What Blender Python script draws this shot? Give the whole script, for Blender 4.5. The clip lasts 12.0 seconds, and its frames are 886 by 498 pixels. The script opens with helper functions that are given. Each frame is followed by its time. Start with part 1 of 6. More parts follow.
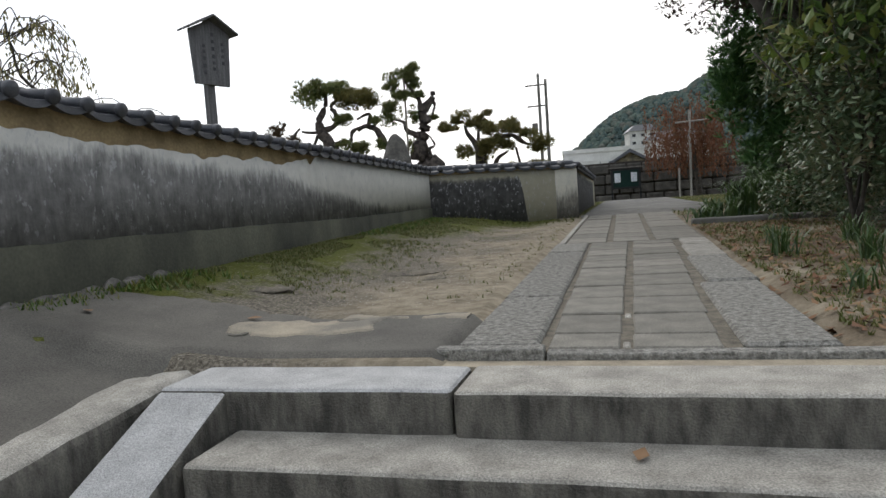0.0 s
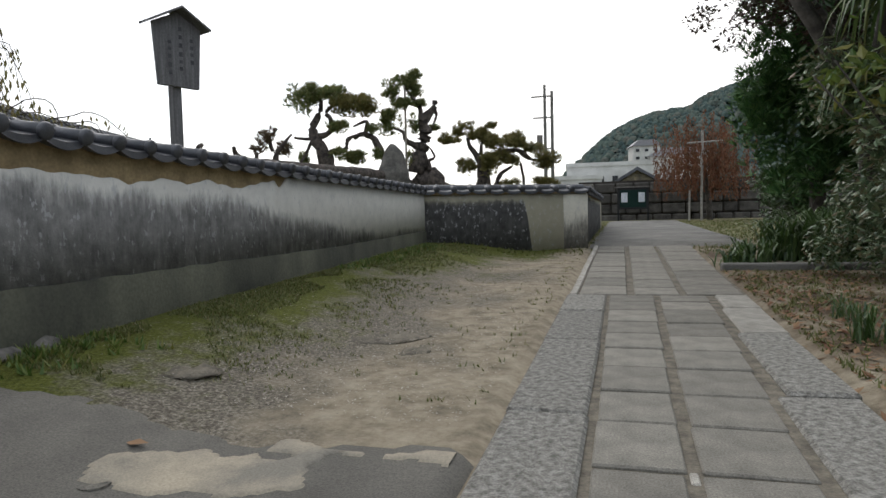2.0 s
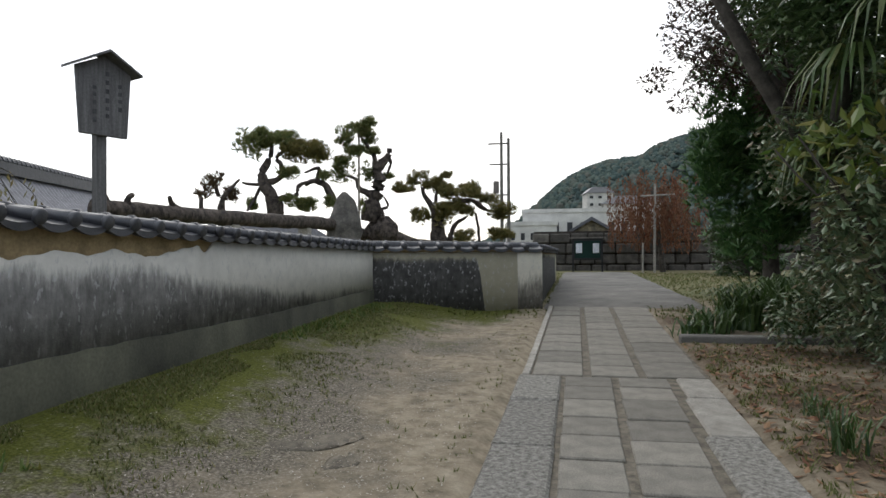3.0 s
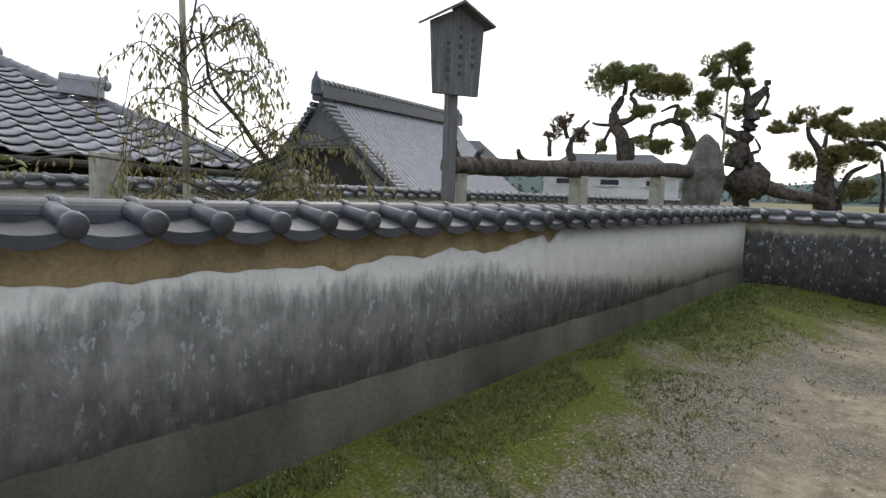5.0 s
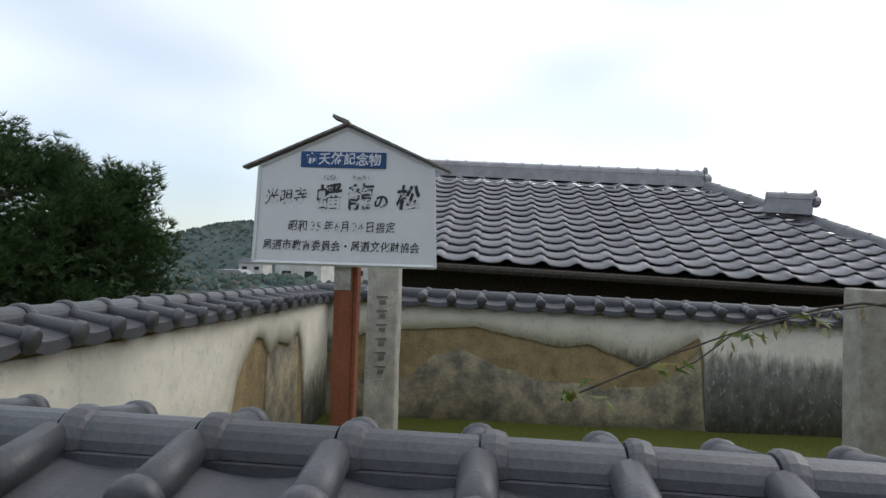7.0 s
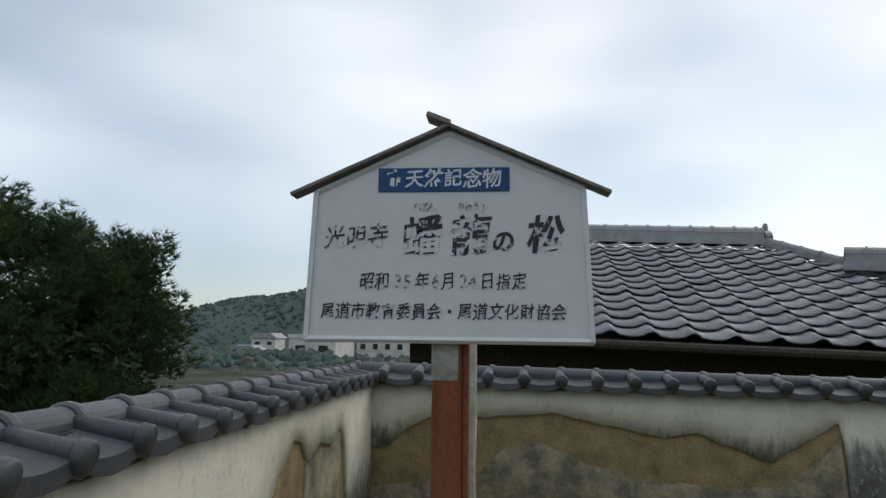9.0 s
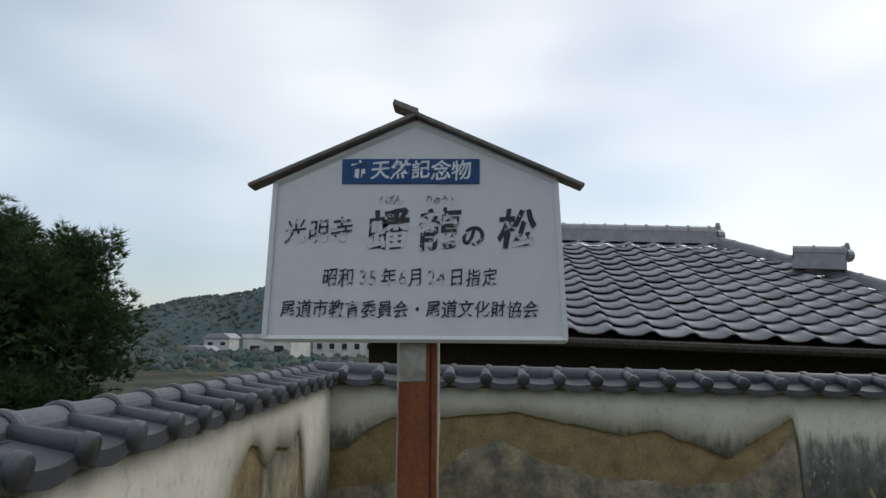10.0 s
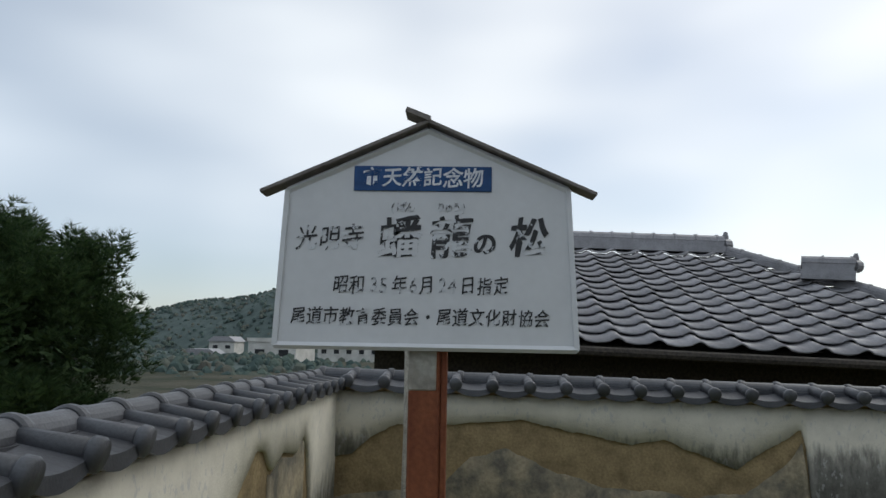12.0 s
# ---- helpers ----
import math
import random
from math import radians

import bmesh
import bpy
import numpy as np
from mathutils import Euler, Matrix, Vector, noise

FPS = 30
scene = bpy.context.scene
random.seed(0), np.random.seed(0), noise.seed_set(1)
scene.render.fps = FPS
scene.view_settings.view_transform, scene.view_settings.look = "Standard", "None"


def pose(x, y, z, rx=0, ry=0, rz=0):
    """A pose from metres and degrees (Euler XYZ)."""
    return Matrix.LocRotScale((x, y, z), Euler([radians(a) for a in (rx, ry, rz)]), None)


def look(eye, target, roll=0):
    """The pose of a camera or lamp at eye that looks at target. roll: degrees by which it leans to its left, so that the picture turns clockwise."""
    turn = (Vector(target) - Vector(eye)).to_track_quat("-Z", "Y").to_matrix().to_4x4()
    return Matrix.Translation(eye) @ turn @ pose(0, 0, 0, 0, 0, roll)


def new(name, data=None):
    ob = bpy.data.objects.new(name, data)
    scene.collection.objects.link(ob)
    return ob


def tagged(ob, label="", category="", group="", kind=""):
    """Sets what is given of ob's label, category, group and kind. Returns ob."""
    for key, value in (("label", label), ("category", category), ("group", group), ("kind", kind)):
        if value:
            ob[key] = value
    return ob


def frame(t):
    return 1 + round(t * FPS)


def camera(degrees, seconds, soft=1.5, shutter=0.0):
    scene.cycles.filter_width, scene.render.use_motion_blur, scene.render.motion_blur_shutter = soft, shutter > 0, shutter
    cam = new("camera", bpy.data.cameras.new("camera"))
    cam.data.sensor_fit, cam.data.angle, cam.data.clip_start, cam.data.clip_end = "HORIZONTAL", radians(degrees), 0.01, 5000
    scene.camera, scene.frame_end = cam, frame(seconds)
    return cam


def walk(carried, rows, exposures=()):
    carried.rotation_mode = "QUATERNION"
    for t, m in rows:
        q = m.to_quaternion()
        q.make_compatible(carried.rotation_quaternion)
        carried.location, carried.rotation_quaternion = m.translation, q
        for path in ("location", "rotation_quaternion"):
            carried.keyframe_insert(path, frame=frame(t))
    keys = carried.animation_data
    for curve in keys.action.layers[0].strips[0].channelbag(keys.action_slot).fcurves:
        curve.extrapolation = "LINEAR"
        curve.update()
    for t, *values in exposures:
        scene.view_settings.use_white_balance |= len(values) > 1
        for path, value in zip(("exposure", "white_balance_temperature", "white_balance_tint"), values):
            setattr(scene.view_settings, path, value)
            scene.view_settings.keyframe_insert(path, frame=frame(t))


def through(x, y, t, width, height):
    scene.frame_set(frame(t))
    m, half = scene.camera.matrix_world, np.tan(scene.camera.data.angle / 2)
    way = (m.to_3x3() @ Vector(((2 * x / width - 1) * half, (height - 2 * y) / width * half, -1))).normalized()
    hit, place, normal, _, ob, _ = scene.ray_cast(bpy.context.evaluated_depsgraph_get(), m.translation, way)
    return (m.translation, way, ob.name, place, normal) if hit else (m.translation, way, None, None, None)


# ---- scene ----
cam = camera(67.9, 12.0)
PATH = [
    (0, (-0.022, 0.434, 0.617), (-0.55, 2.359, 0.496), -3.9),
    (0.5, (-0.046, 0.73, 0.618), (-0.661, 2.627, 0.464), -3.4),
    (1, (-0.204, 1.056, 0.716), (-0.734, 2.984, 0.672), -3.1),
    (1.5, (-0.202, 1.343, 0.785), (-0.663, 3.288, 0.708), -1.9),
    (2, (-0.237, 1.568, 0.903), (-0.761, 3.495, 0.8), -1.5),
    (2.5, (-0.255, 1.79, 1.09), (-0.674, 3.746, 1.089), -0.9),
    (2.7, (-0.237, 1.903, 1.111), (-0.628, 3.865, 1.135), -0.5),
    (4.3, (-0.476, 2.712, 1.49), (-1.382, 4.49, 1.362), 1.0),
    (4.5, (-0.537, 2.801, 1.525), (-1.628, 4.47, 1.369), 1.1),
    (5, (-0.843, 3.016, 1.612), (-2.13, 4.533, 1.402), 1.9),
    (5.5, (-1.18, 3.13, 1.71), (-2.832, 4.228, 1.457), 1.9),
    (5.8, (-1.315, 3.182, 1.811), (-3.178, 3.906, 1.748), 1.9),
    (6, (-1.452, 3.15, 1.816), (-3.385, 3.662, 1.827), 2.0),
    (6.5, (-1.862, 2.945, 1.828), (-3.843, 3.213, 1.868), 2.0),
    (7, (-2.181, 2.803, 1.848), (-4.176, 2.671, 1.899), 1.8),
    (7.2, (-2.254, 2.785, 1.868), (-4.229, 2.5, 2.003), 2.0),
    (8.8, (-3.282, 2.274, 1.837), (-5.244, 1.991, 2.102), 1.1),
    (9, (-3.366, 2.235, 1.849), (-5.341, 2.064, 2.114), 0.7),
    (9.5, (-3.456, 2.212, 1.849), (-5.439, 2.178, 2.107), -0.1),
    (10, (-3.46, 2.195, 1.848), (-5.442, 2.153, 2.111), 0.3),
    (10.5, (-3.473, 2.182, 1.853), (-5.453, 2.111, 2.128), 0.7),
    (11, (-3.472, 2.18, 1.854), (-5.452, 2.105, 2.13), 0.7),
    (11.5, (-3.472, 2.179, 1.853), (-5.452, 2.105, 2.131), 0.9),
    (12, (-3.466, 2.176, 1.856), (-5.445, 2.117, 2.136), 1.0),
]
walk(cam, [(t, look(eye, target, roll)) for t, eye, target, roll in PATH],
     [(0, 0.18, 6450, 10), (0.4, 0.35, 6450, 10), (1.0, 0.32, 6500, 10), (2.5, 0.2, 6450, 10), (4.5, 0.32, 6450, 10), (5.0, 0.58, 6450, 10), (5.5, 0.82, 6450, 10), (6.0, 0.5, 6450, 9), (6.5, 0.25, 6400, 9), (7.2, 0.12, 6350, 8), (9.0, -0.2, 6300, 7), (12.0, -0.22, 6300, 7)])

# ---- world and sun ----
world = bpy.data.worlds.new("overcast_sky")
scene.world = world
world.use_nodes = True
wn, wl = world.node_tree.nodes, world.node_tree.links
wn.clear()
w_out = wn.new("ShaderNodeOutputWorld")
w_bg = wn.new("ShaderNodeBackground")
w_sky = wn.new("ShaderNodeTexSky")
w_sky.sky_type = "NISHITA"
w_sky.sun_disc = False
w_sky.sun_elevation = radians(42)
w_sky.sun_rotation = radians(-35)
w_co = wn.new("ShaderNodeTexCoord")
w_map = wn.new("ShaderNodeMapping")
w_map.inputs["Scale"].default_value = (1.0, 1.0, 2.6)
w_noise = wn.new("ShaderNodeTexNoise")
w_noise.inputs["Scale"].default_value = 1.35
w_noise.inputs["Detail"].default_value = 2.5
w_noise.inputs["Roughness"].default_value = 0.5
w_ramp = wn.new("ShaderNodeValToRGB")
w_ramp.color_ramp.elements[0].position, w_ramp.color_ramp.elements[0].color = 0.30, (0.3, 0.3, 0.3, 1)
w_ramp.color_ramp.elements[1].position, w_ramp.color_ramp.elements[1].color = 0.66, (1, 1, 1, 1)
w_mix = wn.new("ShaderNodeMix")
w_mix.data_type = "RGBA"
w_dot = wn.new("ShaderNodeVectorMath")
w_dot.operation = "DOT_PRODUCT"
w_dot.inputs[1].default_value = Vector((-14, 20, 16)).normalized()
w_glow = wn.new("ShaderNodeMapRange")
w_glow.inputs["From Min"].default_value, w_glow.inputs["From Max"].default_value = 0.1, 0.8
w_cloud = wn.new("ShaderNodeMix")
w_cloud.data_type = "RGBA"
w_cloud.inputs["A"].default_value = (7.9, 8.5, 9.3, 1)
w_cloud.inputs["B"].default_value = (11.6, 11.4, 11.2, 1)
wl.new(w_co.outputs["Generated"], w_map.inputs["Vector"])
wl.new(w_map.outputs["Vector"], w_noise.inputs["Vector"])
wl.new(w_noise.outputs["Fac"], w_ramp.inputs["Fac"])
wl.new(w_ramp.outputs["Color"], w_mix.inputs["Factor"])
wl.new(w_sky.outputs["Color"], w_mix.inputs["A"])
wl.new(w_co.outputs["Generated"], w_dot.inputs[0])
wl.new(w_dot.outputs["Value"], w_glow.inputs["Value"])
wl.new(w_glow.outputs["Result"], w_cloud.inputs["Factor"])
wl.new(w_cloud.outputs["Result"], w_mix.inputs["B"])
wl.new(w_mix.outputs["Result"], w_bg.inputs["Color"])
w_bg.inputs["Strength"].default_value = 0.12
wl.new(w_bg.outputs["Background"], w_out.inputs["Surface"])
sun = new("sun", bpy.data.lights.new("sun", "SUN"))
sun.data.energy = 0.6
sun.data.angle = radians(25)
sun.data.color = (1.0, 0.97, 0.92)
sun.matrix_world = look((-14, 20, 22), (0, 0, 0))


# ---- materials ----
def material(name, base, dark, scale=6.0, detail=6.0, rough=0.85, bump=0.25, fine=60.0, contrast=(0.35, 0.65), metal=0.0, spread=0.0, spec=0.3, stretch=(1, 1, 1), grain=0.2):
    """Two-scale noise colour between dark and base, fine bump, optional per-object spread of value."""
    m = bpy.data.materials.new(name)
    m.use_nodes = True
    n, l = m.node_tree.nodes, m.node_tree.links
    b = n["Principled BSDF"]
    co = n.new("ShaderNodeTexCoord")
    mp = n.new("ShaderNodeMapping")
    mp.inputs["Scale"].default_value = stretch
    l.new(co.outputs["Object"], mp.inputs["Vector"])
    a = n.new("ShaderNodeTexNoise")
    a.inputs["Scale"].default_value = scale
    a.inputs["Detail"].default_value = detail
    a.inputs["Roughness"].default_value = 0.62
    f = n.new("ShaderNodeTexNoise")
    f.inputs["Scale"].default_value = fine
    f.inputs["Detail"].default_value = 4
    l.new(mp.outputs["Vector"], a.inputs["Vector"])
    l.new(co.outputs["Object"], f.inputs["Vector"])
    r = n.new("ShaderNodeValToRGB")
    e = r.color_ramp.elements
    e[0].position, e[0].color = contrast[0], (*dark, 1)
    e[1].position, e[1].color = contrast[1], (*base, 1)
    l.new(a.outputs["Fac"], r.inputs["Fac"])
    hs = n.new("ShaderNodeHueSaturation")
    mr = n.new("ShaderNodeMapRange")
    mr.inputs["From Min"].default_value, mr.inputs["From Max"].default_value = 0.25, 0.75
    mr.inputs["To Min"].default_value, mr.inputs["To Max"].default_value = 1 - grain, 1 + grain
    l.new(f.outputs["Fac"], mr.inputs["Value"])
    l.new(r.outputs["Color"], hs.inputs["Color"])
    if spread:
        oi = n.new("ShaderNodeObjectInfo")
        sp = n.new("ShaderNodeMapRange")
        sp.inputs["To Min"].default_value, sp.inputs["To Max"].default_value = 1 - spread, 1 + spread
        l.new(oi.outputs["Random"], sp.inputs["Value"])
        mu = n.new("ShaderNodeMath")
        mu.operation = "MULTIPLY"
        l.new(mr.outputs["Result"], mu.inputs[0])
        l.new(sp.outputs["Result"], mu.inputs[1])
        l.new(mu.outputs["Value"], hs.inputs["Value"])
    else:
        l.new(mr.outputs["Result"], hs.inputs["Value"])
    l.new(hs.outputs["Color"], b.inputs["Base Color"])
    b.inputs["Roughness"].default_value = rough
    b.inputs["Metallic"].default_value = metal
    b.inputs["Specular IOR Level"].default_value = spec
    if bump:
        ad = n.new("ShaderNodeMath")
        ad.operation = "ADD"
        l.new(a.outputs["Fac"], ad.inputs[0])
        l.new(f.outputs["Fac"], ad.inputs[1])
        bp = n.new("ShaderNodeBump")
        bp.inputs["Strength"].default_value = bump
        bp.inputs["Distance"].default_value = 0.01
        l.new(ad.outputs["Value"], bp.inputs["Height"])
        l.new(bp.outputs["Normal"], b.inputs["Normal"])
    return m


def nodes_of(m):
    return m.node_tree.nodes, m.node_tree.links, m.node_tree.nodes["Principled BSDF"]


def noise_node(n, l, vec, scale, detail=5, rough=0.6):
    t = n.new("ShaderNodeTexNoise")
    t.inputs["Scale"].default_value = scale
    t.inputs["Detail"].default_value = detail
    t.inputs["Roughness"].default_value = rough
    l.new(vec, t.inputs["Vector"])
    return t.outputs["Fac"]


def ramp_node(n, l, fac, stops):
    r = n.new("ShaderNodeValToRGB")
    e = r.color_ramp.elements
    while len(e) < len(stops):
        e.new(0.5)
    for k, (p, c) in enumerate(stops):
        e[k].position = p
        e[k].color = (*c, 1) if len(c) == 3 else c
    l.new(fac, r.inputs["Fac"])
    return r.outputs["Color"]


def mix_node(n, l, fac, a, b):
    x = n.new("ShaderNodeMix")
    x.data_type = "RGBA"
    l.new(fac, x.inputs["Factor"])
    for sock, v in (("A", a), ("B", b)):
        if isinstance(v, tuple):
            x.inputs[sock].default_value = (*v, 1)
        else:
            l.new(v, x.inputs[sock])
    return x.outputs["Result"]


def math_node(n, l, op, a, b=None, clamp=False):
    x = n.new("ShaderNodeMath")
    x.operation = op
    x.use_clamp = clamp
    for k, v in enumerate((a, b)):
        if v is None:
            continue
        if isinstance(v, (int, float)):
            x.inputs[k].default_value = v
        else:
            l.new(v, x.inputs[k])
    return x.outputs["Value"]


def plaster_material(name, white, ridge, slope, edge, far_edge, far_x, soft, dirt, band=2.5):
    """Lime plaster: clean under the eaves, grey rain growth below an edge that lies edge metres under the ridge (far_edge at small x), pale scrapes."""
    m = bpy.data.materials.new(name)
    m.use_nodes = True
    n, l, b = nodes_of(m)
    co = n.new("ShaderNodeTexCoord").outputs["Object"]
    sx = n.new("ShaderNodeSeparateXYZ")
    l.new(co, sx.inputs["Vector"])
    mp = n.new("ShaderNodeMapping")
    mp.inputs["Scale"].default_value = (9, 9, 2.4)
    l.new(co, mp.inputs["Vector"])
    streak = noise_node(n, l, mp.outputs["Vector"], 2.0, 6, 0.7)
    big = noise_node(n, l, co, 1.0, 4)
    mid = noise_node(n, l, co, 5.0, 9, 0.72)
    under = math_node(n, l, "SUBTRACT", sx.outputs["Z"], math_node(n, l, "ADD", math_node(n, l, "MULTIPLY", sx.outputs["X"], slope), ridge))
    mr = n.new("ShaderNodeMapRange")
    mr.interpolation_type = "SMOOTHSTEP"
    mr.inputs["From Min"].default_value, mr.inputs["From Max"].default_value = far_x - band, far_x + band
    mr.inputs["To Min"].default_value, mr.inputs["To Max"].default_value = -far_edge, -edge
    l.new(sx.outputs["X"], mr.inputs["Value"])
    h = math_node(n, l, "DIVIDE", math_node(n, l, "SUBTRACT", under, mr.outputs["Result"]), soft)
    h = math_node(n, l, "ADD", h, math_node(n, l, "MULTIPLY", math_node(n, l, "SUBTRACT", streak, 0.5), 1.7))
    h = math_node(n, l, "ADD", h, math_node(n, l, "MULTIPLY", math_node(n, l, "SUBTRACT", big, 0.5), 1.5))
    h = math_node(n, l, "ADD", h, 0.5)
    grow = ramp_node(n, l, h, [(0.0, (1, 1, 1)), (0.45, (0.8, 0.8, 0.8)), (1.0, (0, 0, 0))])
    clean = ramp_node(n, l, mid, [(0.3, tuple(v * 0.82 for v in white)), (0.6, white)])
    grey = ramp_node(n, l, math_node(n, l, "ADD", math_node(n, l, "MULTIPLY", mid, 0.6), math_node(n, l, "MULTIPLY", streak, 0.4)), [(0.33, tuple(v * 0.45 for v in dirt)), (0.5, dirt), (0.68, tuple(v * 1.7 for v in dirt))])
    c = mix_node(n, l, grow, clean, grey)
    mp2 = n.new("ShaderNodeMapping")
    mp2.inputs["Scale"].default_value = (15, 15, 8)
    mp2.inputs["Rotation"].default_value = (0.0, 0.35, 0.0)
    l.new(co, mp2.inputs["Vector"])
    scrape = ramp_node(n, l, noise_node(n, l, mp2.outputs["Vector"], 1.7, 5, 0.6), [(0.60, (0, 0, 0)), (0.635, (1, 1, 1))])
    c = mix_node(n, l, math_node(n, l, "MULTIPLY", scrape, 0.55), c, (0.40, 0.40, 0.39))
    l.new(c, b.inputs["Base Color"])
    b.inputs["Roughness"].default_value = 0.92
    b.inputs["Specular IOR Level"].default_value = 0.15
    bp = n.new("ShaderNodeBump")
    bp.inputs["Strength"].default_value = 0.35
    bp.inputs["Distance"].default_value = 0.012
    l.new(math_node(n, l, "ADD", mid, noise_node(n, l, co, 70, 3)), bp.inputs["Height"])
    l.new(bp.outputs["Normal"], b.inputs["Normal"])
    return m


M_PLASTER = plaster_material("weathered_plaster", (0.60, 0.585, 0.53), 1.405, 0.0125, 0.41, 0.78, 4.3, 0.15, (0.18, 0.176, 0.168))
M_PLASTER_FAR = plaster_material("black_stained_plaster", (0.32, 0.295, 0.22), 1.33, 0.01, 0.27, 1.3, 1.0, 0.09, (0.065, 0.063, 0.06), 0.1)
M_PLASTER_IN = plaster_material("cream_plaster", (0.62, 0.585, 0.49), 1.74, -0.01, 1.2, 1.0, 1.0, 0.35, (0.16, 0.15, 0.13))
M_PLASTER_BACK = plaster_material("cream_plaster_stained", (0.62, 0.585, 0.49), 1.2, 0.0162, 0.62, 0.62, 12.0, 0.22, (0.17, 0.165, 0.15))
M_CLAY = material("bare_clay", (0.33, 0.25, 0.135), (0.19, 0.14, 0.075), 5, 7, 0.95, 0.5, 45)
M_CLAY_PALE = material("eroded_clay", (0.30, 0.255, 0.17), (0.12, 0.11, 0.085), 4, 8, 0.95, 0.6, 40, (0.38, 0.62))
M_PLINTH = material("mossy_cement", (0.108, 0.108, 0.076), (0.036, 0.037, 0.028), 1.3, 8, 0.92, 0.4, 50, (0.3, 0.7), stretch=(1.5, 1.5, 0.6))
M_TILE = material("smoked_clay_tile", (0.082, 0.085, 0.094), (0.038, 0.039, 0.044), 4, 8, 0.45, 0.15, 110, (0.3, 0.7), spread=0.3, spec=0.55)
M_TILE_PALE = material("pale_smoked_tile", (0.275, 0.27, 0.283), (0.17, 0.165, 0.172), 4, 6, 0.42, 0.12, 60, (0.3, 0.7), spread=0.22, spec=0.5)
M_GRANITE = material("granite", (0.42, 0.395, 0.345), (0.23, 0.215, 0.185), 7, 10, 0.85, 0.5, 170, (0.3, 0.68), spread=0.12, grain=0.5)
M_GRANITE_DARK = material("streaky_dark_granite", (0.2, 0.186, 0.155), (0.06, 0.056, 0.048), 6, 11, 0.9, 0.8, 130, (0.35, 0.68), stretch=(2.5, 2.5, 0.8))
M_GRANITE_PALE = material("pale_granite", (0.5, 0.495, 0.48), (0.34, 0.335, 0.325), 7, 10, 0.85, 0.5, 170, (0.3, 0.68), grain=0.4)
M_ROUGH = material("rough_split_granite", (0.325, 0.31, 0.275), (0.13, 0.124, 0.108), 30, 10, 0.9, 1.2, 110, (0.36, 0.62), spread=0.1, grain=0.4)
M_SLAB = material("sandstone_slab", (0.255, 0.238, 0.2), (0.14, 0.13, 0.11), 6, 10, 0.88, 0.45, 130, (0.3, 0.7), spread=0.18, grain=0.35)
M_APRON = material("dark_worn_concrete", (0.17, 0.158, 0.135), (0.085, 0.079, 0.068), 1.4, 11, 0.9, 0.5, 130, (0.3, 0.68), grain=0.35)
M_CONCRETE = material("old_concrete", (0.21, 0.2, 0.178), (0.095, 0.092, 0.084), 1.6, 11, 0.9, 0.5, 130, (0.3, 0.68), grain=0.35)
M_SAND = material("sand", (0.40, 0.345, 0.255), (0.27, 0.23, 0.17), 6, 8, 0.95, 0.4, 120)
M_WOOD = material("grey_weathered_wood", (0.17, 0.165, 0.165), (0.085, 0.083, 0.083), 4, 8, 0.85, 0.3, 50, (0.3, 0.7), stretch=(8, 8, 0.5))
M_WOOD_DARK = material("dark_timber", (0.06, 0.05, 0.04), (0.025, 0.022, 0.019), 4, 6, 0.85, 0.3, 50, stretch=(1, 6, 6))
M_BARK = material("pine_bark", (0.12, 0.098, 0.082), (0.032, 0.027, 0.024), 9, 8, 0.95, 1.0, 30, (0.38, 0.62))
M_ROCK = material("standing_stone_rock", (0.19, 0.175, 0.155), (0.07, 0.066, 0.06), 3.5, 9, 0.92, 0.9, 30, (0.35, 0.65))
M_WHITE = material("aged_white_enamel", (0.62, 0.63, 0.64), (0.56, 0.57, 0.58), 3, 5, 0.5, 0.02, 30, (0.2, 0.8), grain=0.03)
M_RUST = material("rusted_steel", (0.235, 0.082, 0.036), (0.13, 0.04, 0.02), 5, 8, 0.85, 0.4, 60, (0.3, 0.7), stretch=(2, 2, 0.5))
M_PLAIN_WALL = material("rendered_wall", (0.62, 0.61, 0.57), (0.46, 0.45, 0.42), 0.6, 6, 0.9, 0.1, 20)
M_GRIT = material("dark_grit", (0.2, 0.175, 0.135), (0.09, 0.08, 0.062), 14, 8, 0.95, 0.6, 90)
M_DARK = material("dark_opening", (0.03, 0.032, 0.035), (0.015, 0.016, 0.018), 2, 3, 0.3, 0.0, 20)


# ---- builders ----
def mesh_of(name, bm, mat=None, smooth=False):
    me = bpy.data.meshes.new(name)
    bm.normal_update()
    bm.to_mesh(me)
    bm.free()
    if mat:
        me.materials.append(mat)
    if smooth:
        for p in me.polygons:
            p.use_smooth = True
    return me


def part(name, bm, mat, parent=None, label="", smooth=False, at=None):
    ob = new(name, mesh_of(name, bm, mat, smooth))
    if parent is not None:
        ob.parent = parent
    if at is not None:
        ob.matrix_basis = at
    if label:
        ob["label"] = label
    return ob


def piece(name, me, parent, m):
    """One more object on a shared mesh."""
    ob = new(name, me)
    ob.parent = parent
    ob.matrix_basis = m
    return ob


def holder(name, m=None, **tags):
    ob = new(name)
    if m is not None:
        ob.matrix_basis = m
    return tagged(ob, **tags)


def box(bm, x0, x1, y0, y1, z0, z1, bevel=0.0):
    r = bmesh.ops.create_cube(bm, size=1.0, matrix=Matrix.LocRotScale(((x0 + x1) / 2, (y0 + y1) / 2, (z0 + z1) / 2), None, (x1 - x0, y1 - y0, z1 - z0)))
    if bevel:
        es = list({e for v in r["verts"] for e in v.link_edges})
        bmesh.ops.bevel(bm, geom=es, offset=bevel, segments=1, affect="EDGES")
    return bm


def boxed(*a, **k):
    return box(bmesh.new(), *a, **k)


